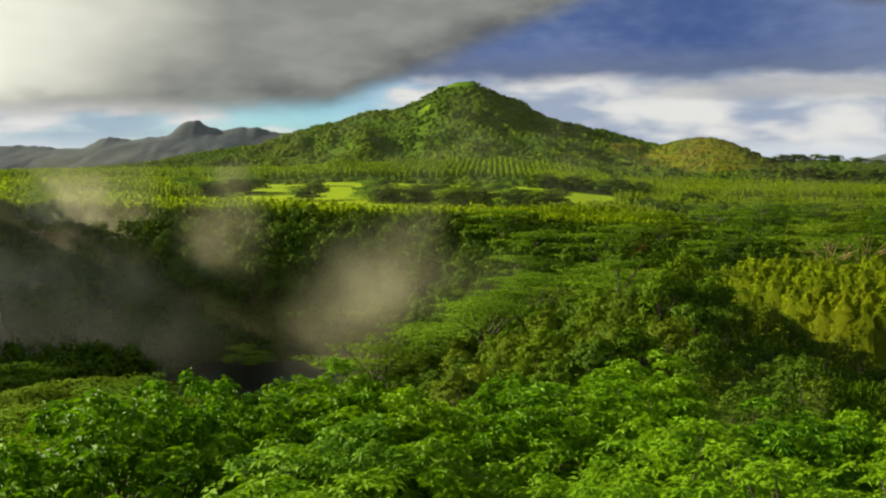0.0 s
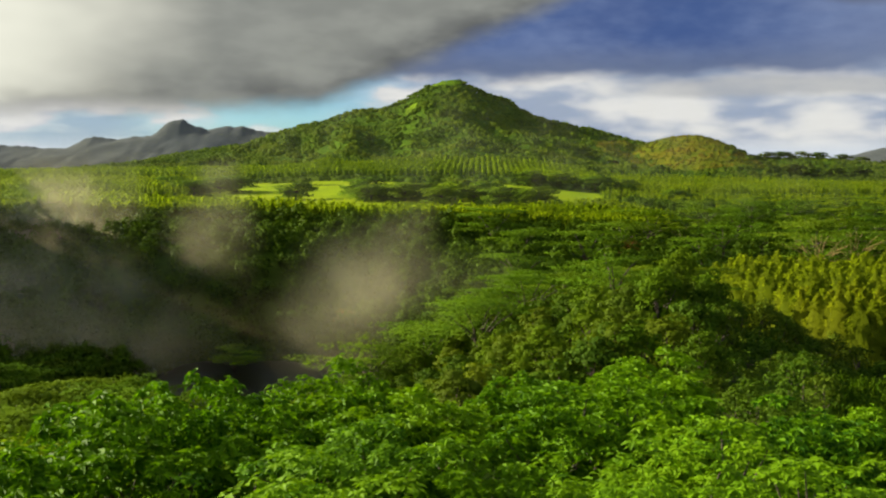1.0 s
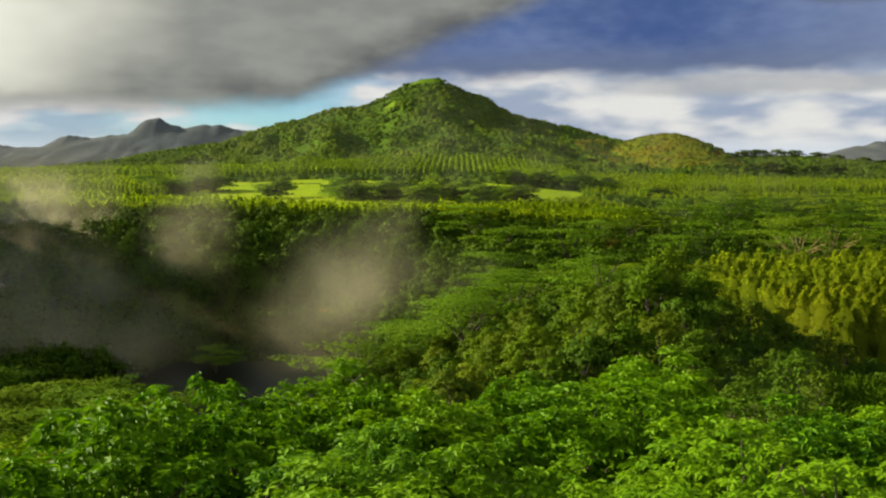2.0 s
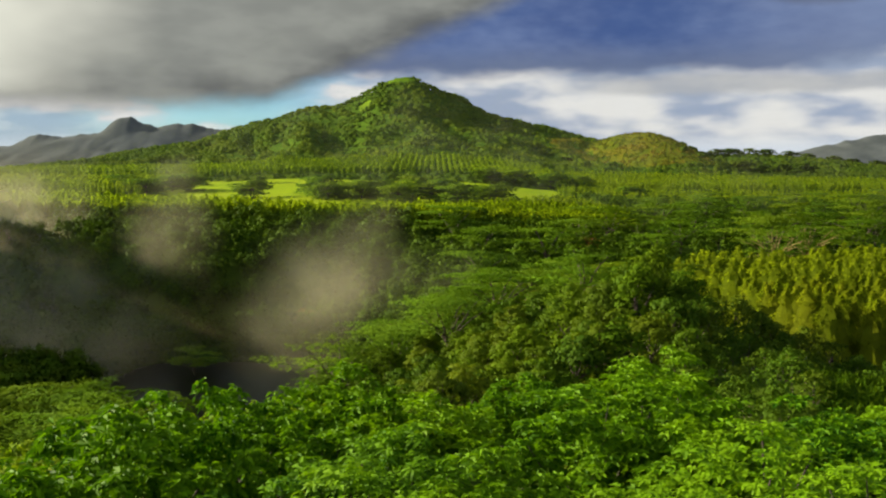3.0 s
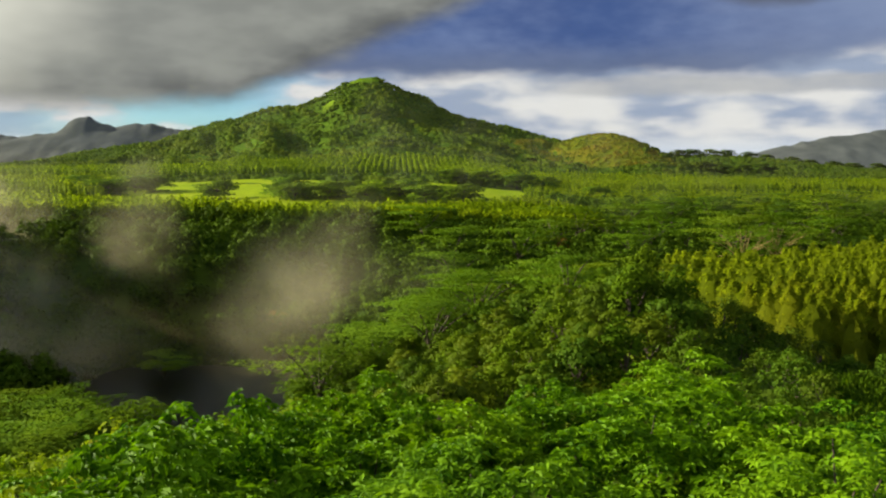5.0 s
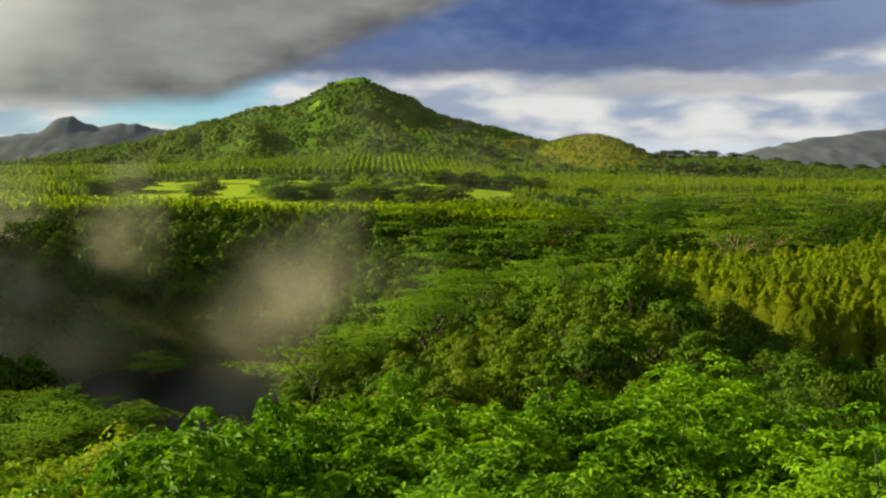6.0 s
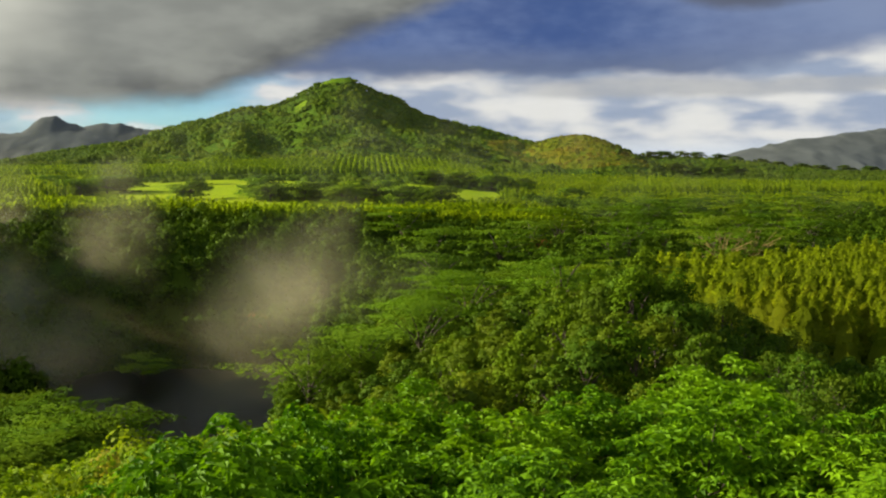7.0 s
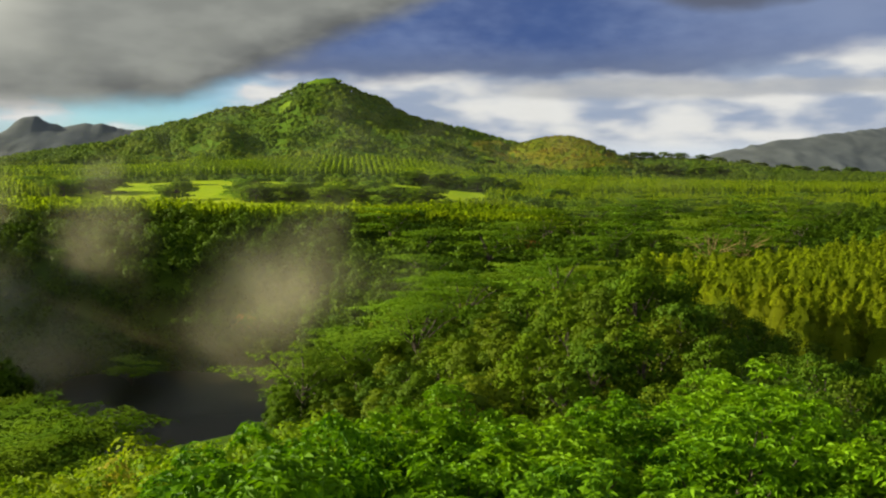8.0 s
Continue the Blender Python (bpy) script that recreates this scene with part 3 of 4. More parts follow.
def lump(rng, centre, r, flat=0.75, sides=7, face=0.45):
    """A closed, uneven crown of foliage seen from far: two rings and a top."""
    a = np.arange(sides) * 2 * np.pi / sides + rng.uniform(0, 1)
    low, mid = r * rng.uniform(0.85, 1.2, sides), r * rng.uniform(0.62, 0.95, sides)
    ring = np.stack([np.cos(a), np.sin(a), 0 * a], 1)
    tip = np.array([[rng.normal(0, 0.12) * r, rng.normal(0, 0.12) * r, r * flat * rng.uniform(0.9, 1.15)]])
    v = np.vstack([ring * low[:, None] - (0, 0, 0.45 * r), ring * mid[:, None] + np.array((0, 0, 1.0)) * (r * flat * rng.uniform(0.4, 0.75, (sides, 1))), tip])
    i = np.arange(sides)
    j = (i + 1) % sides
    f = np.vstack([np.stack([i, j, sides + j], 1), np.stack([i, sides + j, sides + i], 1), np.stack([sides + i, sides + j, 0 * i + 2 * sides], 1)])
    return v + centre, f, unit(v * (face, face, face) + np.array((0, 0, 0.75 * r)))


def spindle(rng, height, width, sides=6, face=0.9):
    """The closed, pointed core of a slender crown."""
    a = np.arange(sides) * 2 * np.pi / sides + rng.uniform(0, 1)
    ring = np.stack([np.cos(a), np.sin(a), 0 * a], 1)
    v = np.vstack([ring * (width * w * rng.uniform(0.75, 1.25, (sides, 1))) + np.array((0, 0, 1.0)) * (height * (h + rng.normal(0, 0.02, (sides, 1))))
                   for h, w in ((0.12, 0.65), (0.42, 1.0), (0.76, 0.62))] + [np.array([[0, 0, height]])])
    i = np.arange(sides)
    j = (i + 1) % sides
    f = np.vstack([np.vstack([np.stack([k + i, k + j, k + sides + j], 1), np.stack([k + i, k + sides + j, k + sides + i], 1)]) for k in (0, sides)]
                  + [np.stack([2 * sides + i, 2 * sides + j, 0 * i + 3 * sides], 1)])
    out = np.vstack([ring, ring, ring, np.zeros((1, 3))])
    return v, f, unit(out * face + (0, 0, 1.3 - face * 0.8))


def forest_tree(seed, per=13.0, blade=0.8, clumps=15, even=0.15, small=1.0, pad=0.75, under=0.36):
    """Round-headed forest tree, 9 m high and 7 m across."""
    rng = np.random.default_rng(seed)
    ang = rng.uniform(0, 2 * np.pi, clumps) + np.arange(clumps) * 2.4
    rad = np.sqrt(np.linspace(0, 1, clumps)) * rng.uniform(2.0, 2.9)
    c = np.stack([np.cos(ang) * rad, np.sin(ang) * rad, rng.uniform(6.6, 7.8) - 0.27 * rad ** 2 + rng.normal(0, 0.5, clumps)], 1)
    head = clump_crown(rng, c, rng.uniform(0.9, 1.7, clumps) * small, per, blade, pad, even=even)
    skirt = clump_crown(rng, np.array([(0, 0, 4.3), (0.4, 0, 2.0), (-0.5, 0.3, 0.8)]), np.array([2.9, 2.6, 2.4]), per * under, blade * 1.4, 0.9, 0.1)
    crown = joined([head, skirt])
    t = np.linspace(0, 1, 5)[:, None]
    stem = [tube(np.hstack([rng.normal(0, 0.4, 2) * t, t * 6.5]), np.linspace(0.22, 0.08, 5), 6)]
    for k in range(1, clumps, 4):
        w = np.linspace(0, 1, 4)[:, None]
        stem.append(tube(np.array((0, 0, 3.4)) * (1 - w) + c[k] * w, np.linspace(0.09, 0.03, 4), 4))
    return joined(stem), crown


def umbrella_tree(seed, per=7.0, blade=0.95, plates=22, dome=0.030, squash=1.0, every=3, levels=(0.0, 0.0, 1.8, 3.4, 5.0), wide=1.0, long=1.0):
    """Wide flat-topped tree with level tiers of fine foliage on spreading limbs: 13 m high, 22 m across."""
    rng = np.random.default_rng(seed)
    ang = np.arange(plates) * 2.4 + rng.uniform(0, 0.8, plates)
    rad = np.sqrt(np.linspace(0.01, 1, plates)) * 8.6 * rng.uniform(0.85, 1.08, plates)
    c = np.stack([np.cos(ang) * rad, np.sin(ang) * rad, (12.5 - dome * rad ** 2 - rng.choice(levels, plates) + rng.normal(0, 0.35, plates)) * squash], 1)
    s = rng.uniform(1.6, 3.5, plates) * wide
    P, D, N = [], [], []
    for q, w in zip(c, s):
        k = int(per * w * w * 2.4)
        r, a = np.sqrt(rng.uniform(0, 1, k)) * w, rng.uniform(0, 2 * np.pi, k)
        wob = 1 + 0.25 * np.sin(a * 3 + q[0])
        rad_u = unit(np.array((q[0], q[1])) + 1e-6)
        u1, u2 = np.cos(a) * r * wob * 1.3 * long, np.sin(a) * r * wob * 1.3 / long
        off = np.stack([u1 * rad_u[0] - u2 * rad_u[1], u1 * rad_u[1] + u2 * rad_u[0], rng.normal(0, 0.06, k) - 0.022 / wide * r * r], 1)
        P.append(q + off)
        D.append(unit(np.stack([np.cos(a) + rng.normal(0, 0.5, k), np.sin(a) + rng.normal(0, 0.5, k), rng.normal(-0.05, 0.2, k)], 1)))
        N.append(unit(np.stack([rng.normal(0, 0.15, k), rng.normal(0, 0.15, k), np.ones(k)], 1)))
    P, D, N = map(np.concatenate, (P, D, N))
    L = rng.uniform(0.7, 1.6, len(P)) * blade
    crown = blades(P, D, N, L, L * 0.48, 0.10, unit(N * 1.5 + unit(P - (0, 0, 6.0))))
    t = np.linspace(0, 1, 6)[:, None]
    trunk = tube(np.hstack([rng.normal(0, 0.5, 2) * t, t * 6.0 * squash]), np.linspace(0.45, 0.28, 6), 8)
    limbs = []
    for k in range(2 if every > 1 else 0, plates, every):
        w = np.linspace(0, 1, 6)[:, None]
        st = np.array((0, 0, rng.uniform(3.5, 5.8) * squash))
        pth = st * (1 - w) + (c[k] - (0, 0, 0.3)) * w
        pth[:, 2] += (np.sin(w * np.pi) * 0.9)[:, 0]
        limbs.append(tube(pth + rng.normal(0, 0.12, pth.shape) * np.sin(w * np.pi), np.linspace(0.20, 0.05, 6), 5))
    return trunk, limbs, crown


def spire_tree(seed, height=20.0, count=420, blade=1.0, width=2.3, face=0.5, core=0.0, low=0.22):
    """Slender plantation tree: a feathery pointed crown from low down to the tip."""
    rng = np.random.default_rng(seed)
    u = rng.uniform(0, 1, count) ** 0.85
    z = height * (low + (1 - low) * u)
    shape = np.sin(np.clip(u * 0.93 + 0.07, 0, 1) ** 0.72 * np.pi) ** 0.75
    r = width * shape * np.sqrt(rng.uniform(0.25, 1.0, count)) * (0.8 + 0.35 * np.sin(z * 1.6 + seed))
    a = rng.uniform(0, 2 * np.pi, count)
    out = np.stack([np.cos(a), np.sin(a), np.zeros(count)], 1)
    P = out * r[:, None] + np.stack([np.zeros(count), np.zeros(count), z], 1)
    D = unit(out * 0.55 + np.stack([rng.normal(0, 0.35, count), rng.normal(0, 0.35, count), rng.uniform(0.0, 1.2, count)], 1))
    N = unit(out * 0.6 + (0, 0, 1) + rng.normal(0, 0.3, (count, 3)))
    L = rng.uniform(0.7, 1.5, count) * blade
    crown = blades(P, D, N, L, L * 0.68, 0.35, unit(out * face + (0, 0, 1.3 - face * 0.8)))
    if core:
        crown = joined([spindle(rng, height, width * core, 6, face), crown])
    t = np.linspace(0, 1, 5)[:, None]
    trunk = tube(np.hstack([0 * t, 0 * t, t * height * 0.9]), np.linspace(0.2, 0.05, 5), 5)
    return trunk, crown


def tiled(protos, where, rng, low=0.8, high=1.25, lift=0.0):
    """Many trees in one mesh: copies of the protos' arrays, turned and scaled, at the places given."""
    vs, fs, ns, n = [], [], [], 0
    kind = rng.integers(0, len(protos), len(where))
    turn, size = rng.uniform(0, 2 * np.pi, len(where)), rng.uniform(low, high, len(where))
    tall = rng.uniform(0.88, 1.15, len(where))
    for k, (v, f, nn) in enumerate(protos):
        idx = np.nonzero(kind == k)[0]
        if not len(idx):
            continue
        c, s = np.cos(turn[idx])[:, None], np.sin(turn[idx])[:, None]

        def turned(q):
            return np.stack([q[:, 0] * c - q[:, 1] * s, q[:, 0] * s + q[:, 1] * c, np.broadcast_to(q[:, 2], (len(idx), len(q)))], -1)
        w = turned(v) * (size[idx][:, None] * np.stack([np.ones(len(idx)), np.ones(len(idx)), tall[idx]], 1))[:, None, :] + where[idx][:, None, :] + (0, 0, lift)
        vs.append(w.reshape(-1, 3))
        ns.append(turned(nn).reshape(-1, 3))
        fs.append((f[None] + (np.arange(len(idx)) * len(v))[:, None, None]).reshape(-1, f.shape[1]) + n)
        n += len(idx) * len(v)
    return np.concatenate(vs), np.concatenate(fs), np.concatenate(ns)


def spots(rng, x0, x1, y0, y1, gap, keep, jitter=0.42):
    """Places on a shaken lattice where keep(x, y) holds, on the ground."""
    xs, ys = np.meshgrid(np.arange(x0, x1, gap), np.arange(y0, y1, gap * 0.87), indexing="ij")
    xs = xs + (np.arange(xs.shape[1]) % 2) * gap / 2
    x = xs.ravel() + rng.uniform(-jitter, jitter, xs.size) * gap
    y = ys.ravel() + rng.uniform(-jitter, jitter, ys.size) * gap
    m = keep(x, y)
    x, y = x[m], y[m]
    return np.stack([x, y, ground(x, y)], 1)


def wedge(x, y):
    """The stretch of country before the camera's line, with a margin."""
    return (x > -35 - 0.50 * y) & (x < 5 + 0.78 * y)


R = np.random.default_rng(7)


def tree_thing(name, trunk, limbs, crown, label, group):
    top = tagged(new(name), label, "tree", group)
    part("trunk", trunk, top)
    for m in limbs:
        part("limb", m, top)
    part("crown", crown, top)
    return top


def stand(protos, where, rng, low, high, sink=0.2, grow=None):
    """Copies of the protos at the places; the protos themselves take the first places."""
    for k, p in enumerate(where):
        size, tall = rng.uniform(low, high), grow(p[0], p[1]) if grow else 1.0
        m = pose(p[0], p[1], p[2] - sink, rng.normal(0, 2.5), rng.normal(0, 2.5), rng.uniform(0, 360)) @ Matrix.Diagonal((size, size, size * tall, 1.0))
        if k < len(protos):
            protos[k].matrix_basis = m
        else:
            src = protos[k % len(protos)]
            ob = copy_thing(src, Matrix())
            ob.matrix_basis = m
    for spare in protos[len(where):]:
        for o in (*spare.children_recursive, spare):
            bpy.data.objects.remove(o)


# bright broad-leaved trees on the near slope
def near_keep(x, y):
    return (x > -13 - 0.48 * y) & (x < -8 + 0.78 * y) & (y < 62 + 0.05 * x) & (y < 62 + 1.1 * (x + 8)) & (y > 17) & ((x < 12) | (y < 48)) & ((x - 11.5) ** 2 + (y - 58.5) ** 2 > 36)


def near_grow(x, y):
    """Taller trees on the left shoulder of the slope."""
    return 1 + 0.18 * math.exp(-((x + 15) / 9) ** 2 - ((y - 44) / 10) ** 2) - 0.24 * math.exp(-((x + 4.0) / 5) ** 2 - ((y - 53) / 6) ** 2) - 0.10 * min(1, max(0, (x - 13) / 5)) * min(1, max(0, (y - 34) / 6)) - 0.15 * min(1, max(0, (-19 - x) / 4))


near_spots = spots(R, -64, 66, 15, 70, 6.9, near_keep)
near_spots = near_spots[R.uniform(0, 1, len(near_spots)) > 0.13]
near_spots = near_spots[np.argsort(near_spots[:, 1])]
front, back = near_spots[near_spots[:, 1] < 36], near_spots[near_spots[:, 1] >= 36]
NEAR_LABEL = "bright green broad-leaved tree with drooping leaves on the slope"
near_protos = [tree_thing("broadleaf_tree", *near_tree(40 + k, 7, 1.1), NEAR_LABEL, "trees of the near slope") for k in range(5)]
stand(near_protos, front, R, 0.78, 1.15, 0.2, near_grow)
back_protos = [tree_thing("broadleaf_tree", *near_tree(50 + k, 7, 1.15, 1.2), NEAR_LABEL, "trees of the near slope") for k in range(5)]
stand(back_protos, back[back[:, 1] < 51], R, 0.82, 1.12, 0.2, near_grow)
for x, y, s, tall in ((11.5, 58.5, 1.10, 1.0), (-16.2, 41.2, 0.72, 1.65), (-10.0, 51.0, 0.9, 1.22), (-14.5, 47.5, 0.85, 1.26), (2.5, 57.0, 0.85, 1.1), (-4.0, 33.5, 0.95, 1.0), (21.0, 44.5, 0.9, 1.0), (26.5, 44.0, 0.85, 1.0)):
    copy_thing(back_protos[1], Matrix()).matrix_basis = pose(x, y, float(ground(x, y)) - 0.2, 0, 0, 40 * y) @ Matrix.Diagonal((s, s, s * tall, 1.0))
for p in back[back[:, 1] >= 51]:
    copy_thing(back_protos[int(p[1] * 10) % 5], Matrix()).matrix_basis = pose(*p, 0, 0, 50 * p[0]) @ Matrix.Diagonal((0.8, 0.8, R.uniform(0.7, 0.9) * near_grow(p[0], p[1]), 1.0))


# flat-topped trees, set out by hand
def umbrella_things(places, seeds, rng, fine, label, group, low=0.8, high=1.15, leaf=LEAF_FLAT, sink=0.3):
    protos = []
    for s in seeds:
        trunk, limbs, crown = umbrella_tree(s, *fine)
        protos.append(tree_thing("umbrella_tree", mesh_of("trunk", *trunk, BARK, True), [mesh_of("limb", *l, BARK, True) for l in limbs],
                                 leafy("crown", crown, leaf), label, group))
    where = np.array([(x, y, ground(x, y)) for x, y in places])
    stand(protos, where, rng, low, high, sink)


UMB_NEAR = ((-49, 151), (-58, 147), (-74, 190), (-94, 198), (-64, 180), (-52, 162), (-80, 166), (-106, 182), (-66, 156), (-90, 150), (-52, 140), (-50, 126), (-62, 128), (-78, 136))
umbrella_things(UMB_NEAR, (61, 62, 63), R, (9.0, 0.66, 18, 0.022, 1.0, 2, (0.0, 1.1, 2.2, 3.4), 1.2, 1.3), "flat-topped umbrella tree with level tiers of fine leaves", "umbrella trees in the gulch", 1.15, 1.35, LEAF_LOW)
umbrella_things(((-61, 287),), (76,), R, (9.0, 0.8, 20, 0.02), "pale green spreading tree on the bank of the dark water", "umbrella trees in the gulch", 0.85, 0.9, LEAF_LIME)
UMB_SPUR = ((-13, 182), (-2, 187), (9, 176), (34, 167), (48, 176), (20, 190), (33, 221), (16, 214), (52, 204), (48, 236), (28, 248), (66, 214), (4, 205))
umbrella_things(UMB_SPUR, (71, 72, 73), R, (7.0, 0.6, 15, 0.020, 1.0, 2, (0.0, 1.2, 2.6, 4.0), 1.12, 1.35), "flat-topped umbrella tree standing out of the spur's forest", "umbrella trees of the spur", 1.08, 1.25, LEAF_TIER, 0.8)
UMB_MID = ((42, 372), (66, 356), (32, 402), (34, 318), (60, 276), (118, 372),
           (182, 366), (206, 384), (176, 396), (228, 410), (204, 424), (252, 440), (236, 466), (268, 480), (196, 452), (290, 510), (222, 506), (312, 548),
           (262, 540), (300, 590), (250, 590), (344, 620), (340, 560), (166, 430), (372, 660), (140, 410), (320, 660), (280, 640), (380, 600), (150, 470), (180, 500),
           (130, 440), (112, 430), (90, 400), (210, 560), (240, 640), (190, 600), (410, 690), (360, 700))
umbrella_things(UMB_MID, (64, 65, 66, 67), R, (3.6, 0.85, 18, 0.014, 1.0, 3, (0.0, 1.5, 3.0, 4.5), 1.1, 1.35), "wide flat-topped umbrella tree above the forest", "umbrella trees of the valley", 1.35, 1.8, LEAF_TIER, 3.0)
UMB_FIELD = ((-84, 640), (-30, 612), (-8, 630), (16, 606), (40, 626), (56, 604), (84, 618), (112, 862), (142, 872), (172, 856), (-150, 700), (-172, 680),
             (206, 880), (232, 800), (0, 655), (66, 650), (200, 850), (-40, 640), (-20, 650), (28, 640), (-36, 668), (10, 672), (50, 660), (78, 640), (-160, 660), (-186, 704), (-140, 720))


def clear_of(x, y, places, r):
    ok = np.ones(len(x), bool)
    for px, py in places:
        ok &= (x - px) ** 2 + (y - py) ** 2 > r * r
    return ok


umbrella_things(UMB_FIELD, (68, 69, 70), R, (4.0, 1.2, 40, 0.04, 0.64, 3, (0.0, 0.0, 1.5, 3.0, 5.0, 7.5)), "dark spreading umbrella tree beside the pasture", "umbrella trees of the pasture", 1.35, 1.7, LEAF_TIER)


UMB_RIDGE = ((640, 1820), (668, 1840), (700, 1836), (730, 1850), (770, 1860), (812, 1850), (850, 1872), (900, 1860), (948, 1880), (1000, 1870), (560, 1330), (600, 1350), (640, 1360), (690, 1380), (1045, 1880), (1095, 1866), (1150, 1884), (1210, 1872), (1272, 1880))
umbrella_things(UMB_RIDGE, (74, 75), R, (2.4, 2.0, 22, 0.05, 0.55), "dark umbrella tree on the skyline of a low ridge", "umbrella trees of the far ridge", 1.7, 2.3, LEAF_DARK)


# mixed forest on the spur, single trees
def in_grove(x, y):
    far = np.interp(x, (80, 117, 142, 175, 250, 330), (256, 264, 280, 313, 345, 360))
    return (x > 66 + 0.13 * (y - 140) + value_noise(x, y, 20, 41) * 3) & (y > 150 - 0.5 * np.clip(x - 70, 0, 30)) & (y < far) & (x < 330)


def spur_keep(x, y):
    return (x > np.where(y < 112, -15, -18)) & (x < 26 + 0.7 * y) & (y > 90) & (x < np.where(y < 104, 27, np.where(y < 119, 33, 38)) + 0.5 * np.clip(y - 124, 0, 40)) & (y < 215) & (x < 105) & ~in_slope(x, y) & ~in_grove(x, y) & clear_of(x, y, UMB_NEAR, 7) & clear_of(x, y, UMB_SPUR, 5)


def spur_grow(x, y):
    """Taller trees in a dome on the crown of the spur."""
    return 1 + 0.45 * math.exp(-((x - 35) / 9) ** 2 - ((y - 124) / 11) ** 2)


spur = spots(R, -70, 110, 88, 215, 5.9, spur_keep)
spur = spur[np.argsort(spur[:, 1] + 0.8 * np.abs(spur[:, 0] - 20))]
forest_protos = []
for k in range(7):
    stem, crown = forest_tree(80 + k, 44.0, 0.36, 22, 0.0, 0.80, 0.5, 0.5)
    forest_protos.append(tree_thing("forest_tree", mesh_of("trunk", *stem, BARK, True), [], leafy("crown", crown, (LEAF_MIX, LEAF_LOW, LEAF_MIX, LEAF_DARK, LEAF_SHRUB, LEAF_MIX, LEAF_DARK)[k]), "round-headed green forest tree on the spur", "trees of the spur"))
stand(forest_protos, spur[:300], R, 0.85, 1.3, 1.3, spur_grow)


# dark wood in the hollow before the grove
def hollow_keep(x, y):
    return (x > 40 + 0.5 * np.clip(y - 124, 0, 40)) & (x < 130) & (y > 93) & ((x > 54) | (y > 117)) & (y < 140 - 0.9 * np.clip(x - 62, 0, 20)) & (x < 5 + 0.76 * y) & ~in_slope(x, y) & ~in_grove(x, y)


hollow = spots(R, 40, 135, 92, 150, 5.6, hollow_keep)
hollow_protos = []
for k in range(3):
    stem, crown = forest_tree(90 + k, 25.0, 0.46, 14)
    hollow_protos.append(tree_thing("forest_tree", mesh_of("trunk", *stem, BARK, True), [], leafy("crown", crown, LEAF_DARK), "dark green forest tree in the hollow before the grove", "trees of the hollow"))
deep = (hollow[:, 0] > 60) & (hollow[:, 1] > 117)
stand(hollow_protos, hollow[~deep], R, 0.6, 0.9)
for p in hollow[deep]:
    copy_thing(hollow_protos[int(p[0] * 7) % 3], Matrix()).matrix_basis = pose(*p, 0, 0, 37 * p[1]) @ Matrix.Scale(R.uniform(0.38, 0.55), 4)


# shrubs between the near trees and the spur
def shrub(seed, blade=0.30):
    rng = np.random.default_rng(seed)
    n = 9
    a, r = np.arange(n) * 2.4, np.sqrt(np.linspace(0, 1, n)) * 1.5
    cen = np.stack([np.cos(a) * r, np.sin(a) * r, 2.3 - 0.35 * r ** 2 + rng.normal(0, 0.35, n)], 1)
    crown = clump_crown(rng, cen, rng.uniform(0.6, 1.1, n), 46.0, blade, 0.9, 0.6)
    w = np.linspace(0, 1, 4)[:, None]
    stem = joined([tube(np.array((0.0, 0.0, 0.0)) * (1 - w) + cen[k] * w, np.linspace(0.07, 0.02, 4), 4) for k in range(0, n, 2)])
    return stem, crown


def shrubs(name, places, seeds, leaf, label, group, low, high):
    protos = []
    for s in seeds:
        stem, crown = shrub(s)
        top = tagged(new(name), label, "shrub", group)
        part("stem", mesh_of("stem", *stem, BARK, True), top)
        part("crown", leafy("crown", crown, leaf), top)
        protos.append(top)
    stand(protos, places, R, low, high, 0.15)


near_edge = spots(R, -30, 90, 56, 124, 3.9, lambda x, y: (x > -6) & (y > np.where(x > 19, 50, 62)) & (y < np.where(x > 24, 120, 103)) & (x < 12 + 0.68 * y) & ~((x > 29) & (x > 0.47 * y - 3) & (y < 80)) & ~in_slope(x, y))
shrubs("shrub", near_edge[near_edge[:, 0] <= 20], (180, 181, 182), LEAF_MIX, "green shrub at the edge of the near trees", "shrubs below the spur", 0.75, 1.25)
shrubs("shrub", near_edge[near_edge[:, 0] > 20], (183, 189, 190), LEAF_DARK, "dark green shrub at the edge of the near trees", "shrubs below the spur", 0.75, 1.25)
left_edge = spots(R, -60, 0, 56, 100, 3.9, lambda x, y: (x <= -6) & (x > -37) & (y > 64 + 1.0 * (x + 8)) & (y > 50) & (y < 90))
shrubs("shrub", left_edge, (184, 185, 186), LEAF_LIME, "yellow-green shrub above the gulch", "shrubs above the gulch", 1.0, 1.6)
shrubs("yellow_shrub", np.array([(-28.5, 70.0, float(ground(-28.5, 70.0)))]), (187,), LEAF_DRY, "yellowed shrub among green ones", "shrubs above the gulch", 1.25, 1.3)
shrubs("rust_shrub", np.array([(x, y, float(ground(x, y))) for x, y in ((-29.0, 341.0), (92.0, 395.0))]), (188,), LEAF_RUST, "rust-orange shrub among green trees", "rusty shrubs", 2.2, 2.8)


